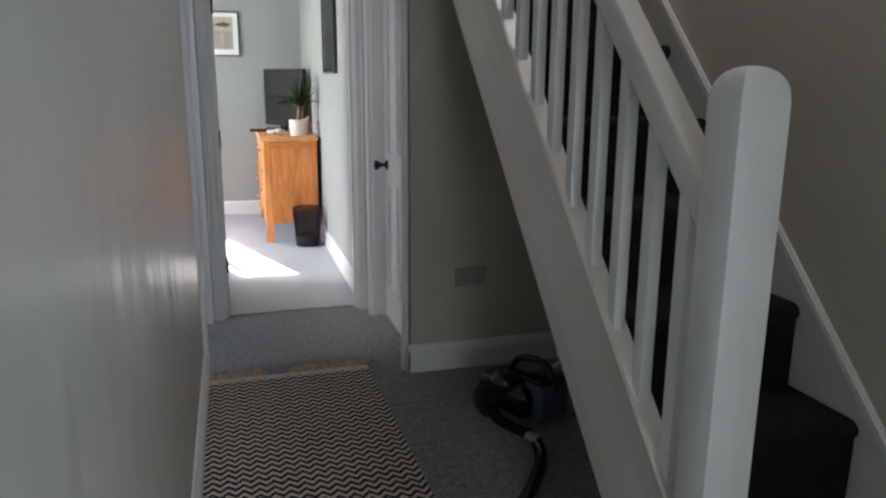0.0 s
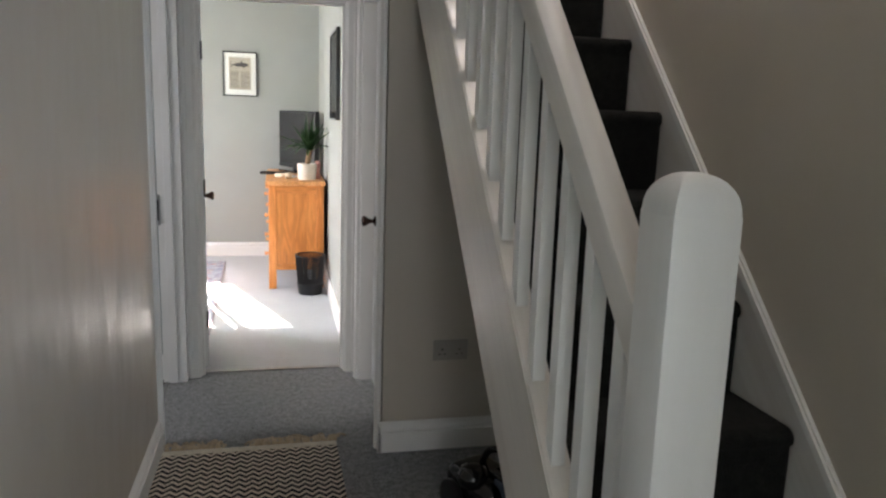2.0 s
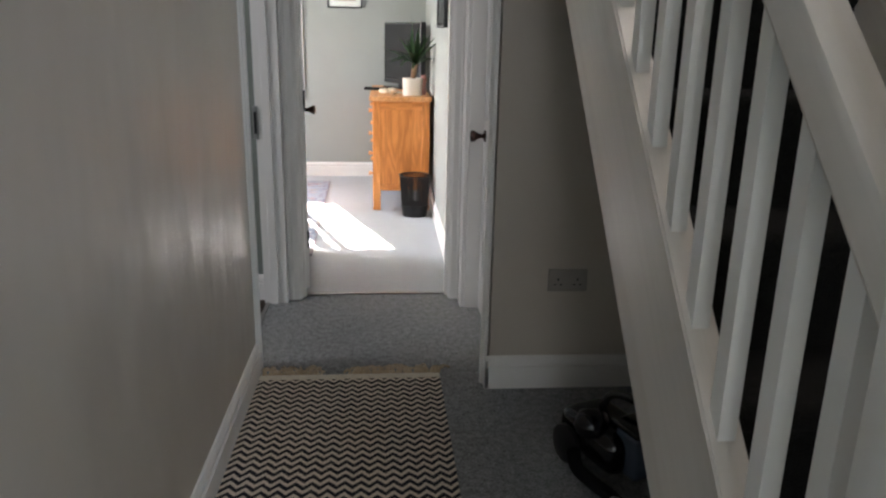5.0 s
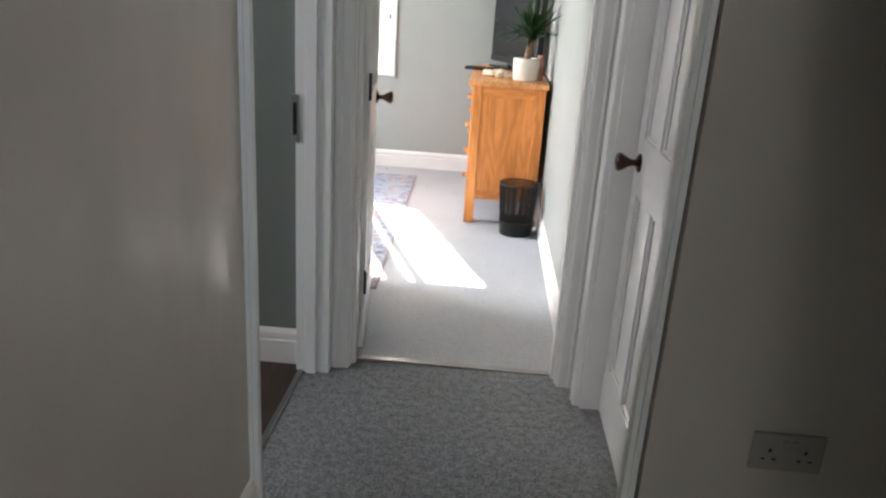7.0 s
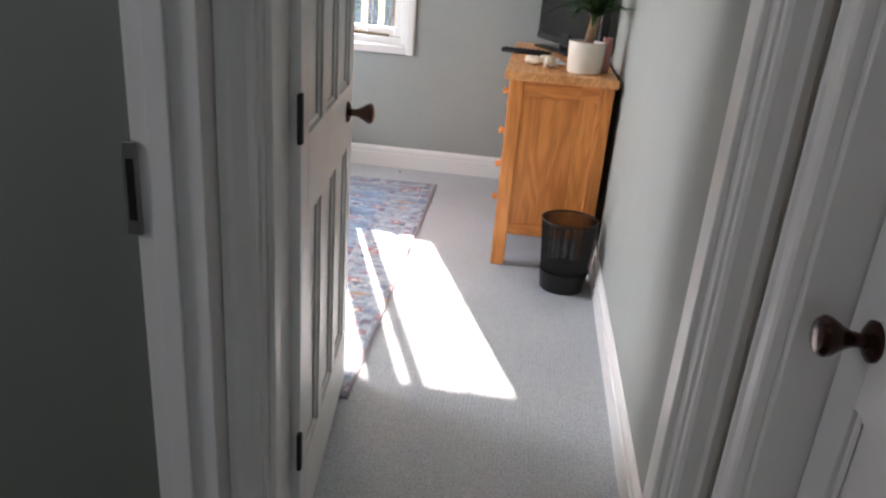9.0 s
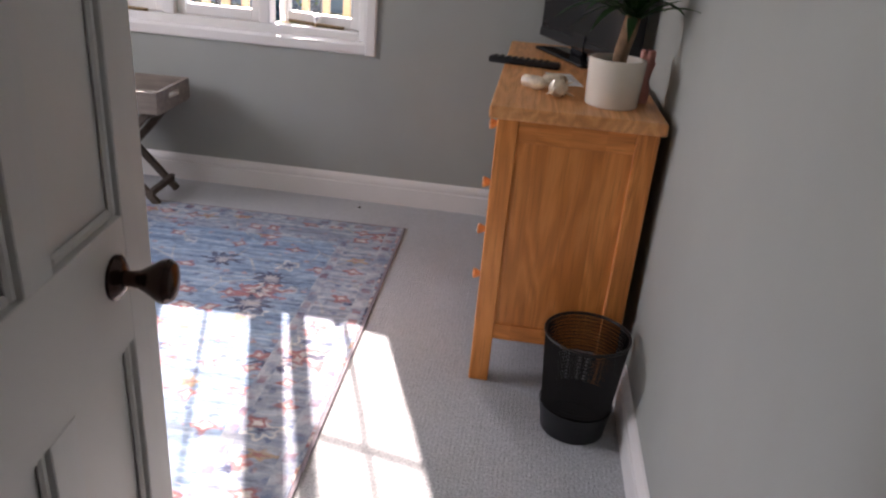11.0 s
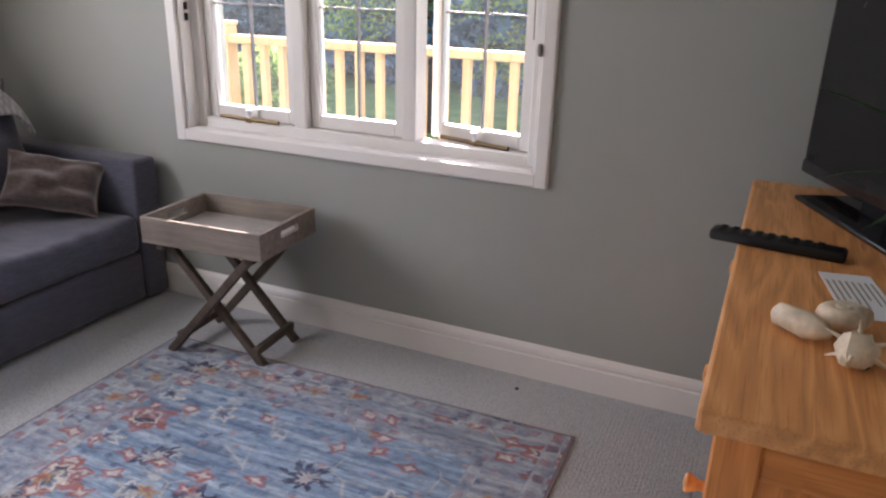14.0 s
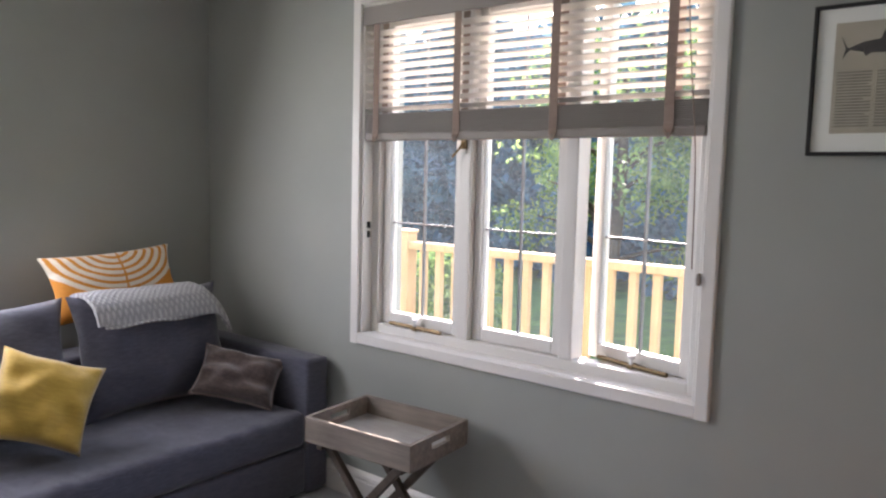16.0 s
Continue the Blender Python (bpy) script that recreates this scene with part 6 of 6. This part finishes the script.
yc = cushion("mustard_cushion", 0.35, 0.33, 0.19, towards(-1.71, 6.565, 0.590, 76, -26, 22), YELLOW, "mustard-yellow square cushion leaning on the sofa", 9, crease=0.040)
cushion("teal_cushion", 0.40, 0.34, 0.14, towards(-1.93, 6.30, 0.70, 88, -20, 5), TEAL, "teal plush cushion half hidden behind the yellow one", 12, PAPER)


def arch_cushion():
    """An orange cushion printed with cream concentric arches; the arches lie on its cover."""
    m = towards(-2.150, 7.070, 0.922, 90, -24, -3)
    w, h, d = 0.60, 0.30, 0.15
    c = thing("arch_cushion", m, "orange cushion printed with cream concentric arches", "cushion")
    mt, nt, bs = nodes_of("orange_arch_print")
    sep = nt.nodes.new("ShaderNodeSeparateXYZ")
    nt.links.new(coords(nt), sep.inputs[0])
    x = calc(nt, "ABSOLUTE", sep.outputs[0])
    x = calc(nt, "SUBTRACT", x, 0.125)
    x2 = calc(nt, "MULTIPLY", calc(nt, "MULTIPLY", x, x), 1.0)
    z = calc(nt, "SUBTRACT", sep.outputs[2], 0.165)
    r = calc(nt, "SQRT", calc(nt, "ADD", calc(nt, "MULTIPLY", calc(nt, "MULTIPLY", sep.outputs[0], sep.outputs[0]), 0.62), calc(nt, "MULTIPLY", z, z)))
    stripe = calc(nt, "FRACT", calc(nt, "MULTIPLY", r, 1 / 0.030))
    inside = calc(nt, "LESS_THAN", r, 0.24)
    line = calc(nt, "GREATER_THAN", calc(nt, "ABSOLUTE", calc(nt, "SUBTRACT", sep.outputs[0], 0.012)), 0.005)
    fac = calc(nt, "MULTIPLY", calc(nt, "MULTIPLY", calc(nt, "GREATER_THAN", stripe, 0.42), inside), line)
    nz = noise_tex(nt, coords(nt), 300, 2)
    nt.links.new(mixed(nt, fac, ramp(nt, nz, (0.3, (0.50, 0.19, 0.025)), (0.7, (0.66, 0.28, 0.05))), ramp(nt, nz, (0.3, (0.62, 0.54, 0.44)), (0.7, (0.78, 0.72, 0.62)))), bs.inputs["Base Color"])
    bs.inputs["Roughness"].default_value = 0.95
    bumped(nt, bs, nz, 0.4, 0.002)
    part("cover", pillow(bmesh.new(), w, h, d, 21, 16, 0.012), mt, c, smooth=70)


arch_cushion()


def throw_blanket():
    b = thing("throw_blanket", pose(0, 0, 0), "folded pale grey knitted throw over the sofa back", "blanket")
    bm = bmesh.new()
    n, k = 26, 18
    prof = [(-2.17, 0.80), (-2.12, 0.845), (-2.03, 0.872), (-1.96, 0.866), (-1.905, 0.838), (-1.880, 0.795), (-1.868, 0.752)]
    rows = []
    for i in range(n + 1):
        y = 6.835 + 0.60 * i / n
        row = []
        for q in range(k + 1):
            t = q / k * (len(prof) - 1)
            a = min(int(t), len(prof) - 2)
            f = t - a
            x, z = (prof[a][0] * (1 - f) + prof[a + 1][0] * f, prof[a][1] * (1 - f) + prof[a + 1][1] * f)
            drop = max(0.0, (i / n - 0.86) / 0.14) ** 1.5
            z -= 0.10 * drop
            z += 0.006 * noise.noise(Vector((x * 8, y * 7, 1))) + 0.040
            x += 0.006 * noise.noise(Vector((x * 5, y * 9, 4)))
            row.append(bm.verts.new((x + 0.03 * (i / n) * (q / k), y + 0.02 * (q / k), z)))
        rows.append(row)
    for p, q in zip(rows, rows[1:]):
        for a in range(k):
            bm.faces.new((p[a], p[a + 1], q[a + 1], q[a]))
    bmesh.ops.recalc_face_normals(bm, faces=bm.faces)
    bmesh.ops.solidify(bm, geom=list(bm.faces), thickness=0.016)
    part("knit", bm, BLANKET, b, smooth=60)
    bm = bmesh.new()
    tube(bm, [(-1.856, 6.875 + 0.50 * q / 12, 0.786 - 0.004 * math.sin(q)) for q in range(13)], 0.007, 6)
    part("hem", bm, BLANKET, b, smooth=60)


throw_blanket()
fleck = solid("lint_speck", lathe([(0, 0), (0.006, 0.001), (0.008, 0.004), (0.004, 0.007), (0, 0.008)], 8, Matrix.Translation((0.250, 7.566, 0.0))), SOIL, "tiny dark speck of lint on the carpet", "lint", smooth=50)

# ---------------------------------------------------------------- outside the window
setting("ground", boxed(-90, 90, -70, 130, -0.75, -0.55), GRASS, "rough green lawn round the house", "lawn")
deck = thing("deck", pose(0, 0, 0), "raised timber deck outside the window", "deck", kind="structure")
for i in range(11):
    y = 7.95 + 0.125 * i
    part("deck_board", boxed(-5.0, 3.0, y, y + 0.119, -0.13, -0.10), DECK, deck)
part("deck_joist", boxed(-5.0, 3.0, 9.24, 9.30, -0.6, -0.135), DECK, deck)
fence = thing("balustrade", pose(0, 0, 0), "new pine deck balustrade with square spindles", "railing")
FY = 9.20
part("top_rail", boxed(-2.26, 1.6, FY - 0.045, FY + 0.045, 0.935, 0.985, bevel=0.008, seg=2), PINE, fence)
part("bottom_rail", boxed(-2.26, 1.6, FY - 0.03, FY + 0.03, -0.02, 0.03, bevel=0.004), PINE, fence)
for x in (-2.32, 1.6):
    part("post", boxed(x - 0.06, x + 0.06, FY - 0.05, FY + 0.05, -0.1, 1.04, bevel=0.004), PINE, fence)
    part("post_cap", boxed(x - 0.07, x + 0.07, FY - 0.06, FY + 0.06, 1.04, 1.065, bevel=0.008), PINE, fence)
for i in range(27):
    x = -2.155 + 0.136 * i
    part("spindle", boxed(x - 0.021, x + 0.021, FY - 0.021, FY + 0.021, 0.028, 0.937), PINE, fence)


def leaf_cloud(name, spots, count, size, mat, parent, seed):
    """Many small leaves scattered through clumps."""
    r = np.random.RandomState(seed)
    pick = r.randint(0, len(spots), count)
    c = np.array([s[:3] for s in spots])[pick]
    rad = np.array([s[3] for s in spots])[pick]
    d = r.normal(size=(count, 3))
    d /= np.linalg.norm(d, axis=1)[:, None]
    p = c + d * (rad * r.uniform(0.35, 1.0, count) ** 0.5)[:, None] * np.array([1, 1, 0.8])
    u = r.normal(size=(count, 3))
    u /= np.linalg.norm(u, axis=1)[:, None]
    w = np.cross(u, r.normal(size=(count, 3)))
    w /= np.linalg.norm(w, axis=1)[:, None]
    s = (size * r.uniform(0.6, 1.4, count))[:, None]
    quad = np.stack([p - u * s, p + w * s * 0.45, p + u * s, p - w * s * 0.45], 1).reshape(-1, 3)
    me = bpy.data.meshes.new(name)
    me.from_pydata(quad.tolist(), [], np.arange(count * 4).reshape(-1, 4).tolist())
    me.materials.append(mat)
    ob = new(name, me)
    ob.parent = parent
    return tagged(ob, kind="stuff")


def tree(x, y, h, spread, seed, mat, count, label, size=0.042):
    r = random.Random(seed)
    t = thing("tree", pose(x, y, -0.58), label, "tree", "garden trees")
    bm = bmesh.new()
    tube(bm, curve_points([(0, 0, 0), (0.1 * spread * r.uniform(-1, 1), 0.1, 0.4 * h), (0.15 * spread * r.uniform(-1, 1), 0, 0.8 * h)], 5), 0.13, 10, taper=0.04)
    spots = []
    for k in range(11):
        a, up = r.uniform(0, 6.28), r.uniform(0.15, 0.95)
        z0 = h * (0.22 + 0.5 * k / 11)
        L = spread * r.uniform(0.55, 1.0)
        e = Vector((L * math.cos(a) * math.cos(up), L * math.sin(a) * math.cos(up), z0 + L * math.sin(up) * 0.8))
        tube(bm, curve_points([(0, 0, z0), e * 0.5 + Vector((0, 0, z0 * 0.5 + 0.1)), e], 4), 0.045, 6, taper=0.008)
        for f in (0.55, 0.8, 1.0):
            spots.append((e.x * f + r.uniform(-0.3, 0.3), e.y * f + r.uniform(-0.3, 0.3), z0 + (e.z - z0) * f + r.uniform(-0.25, 0.35), r.uniform(0.28, 0.62)))
    for k in range(5):
        spots.append((r.uniform(-0.5, 0.5) * spread, r.uniform(-0.5, 0.5) * spread, h * r.uniform(0.75, 1.0), r.uniform(0.4, 0.7)))
    part("trunk", bm, BARK, t, smooth=60)
    leaf_cloud("crown", spots, count, size, mat, t, seed)


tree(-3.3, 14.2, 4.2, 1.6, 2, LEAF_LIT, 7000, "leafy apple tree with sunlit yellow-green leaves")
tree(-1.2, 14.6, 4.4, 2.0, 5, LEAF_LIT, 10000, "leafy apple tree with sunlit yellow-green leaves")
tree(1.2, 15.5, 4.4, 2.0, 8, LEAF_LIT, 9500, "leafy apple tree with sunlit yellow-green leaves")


def hedge(x0, x1, y, h, seed, count):
    g = thing("hedge", pose((x0 + x1) / 2, y, -0.58), "tall dark shaded hedge at the garden's end, blue haze put into its colour", "hedge")
    r = random.Random(seed)
    spots = []
    for k in range(260):
        spots.append((r.uniform(x0, x1) - (x0 + x1) / 2, r.uniform(-0.9, 0.6), r.uniform(0.2, h), r.uniform(0.4, 0.8)))
    leaf_cloud("leaves", spots, count, 0.12, LEAF_HAZED, g, seed)
    part("core", boxed((x0 - x1) / 2, (x1 - x0) / 2, 0.75, 1.05, 0, h, bevel=0.1), LEAF_HAZED, g)


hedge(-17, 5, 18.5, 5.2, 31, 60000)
bush = thing("bush", pose(-4.2, 11.6, -0.58), "low sunlit shrub beyond the deck", "bush")
r = random.Random(9)
leaf_cloud("leaves", [(r.uniform(-2.2, 1.5), r.uniform(-0.4, 0.4), r.uniform(0.15, 1.38), r.uniform(0.2, 0.4)) for _ in range(34)], 6500, 0.05, LEAF_LIT, bush, 77)
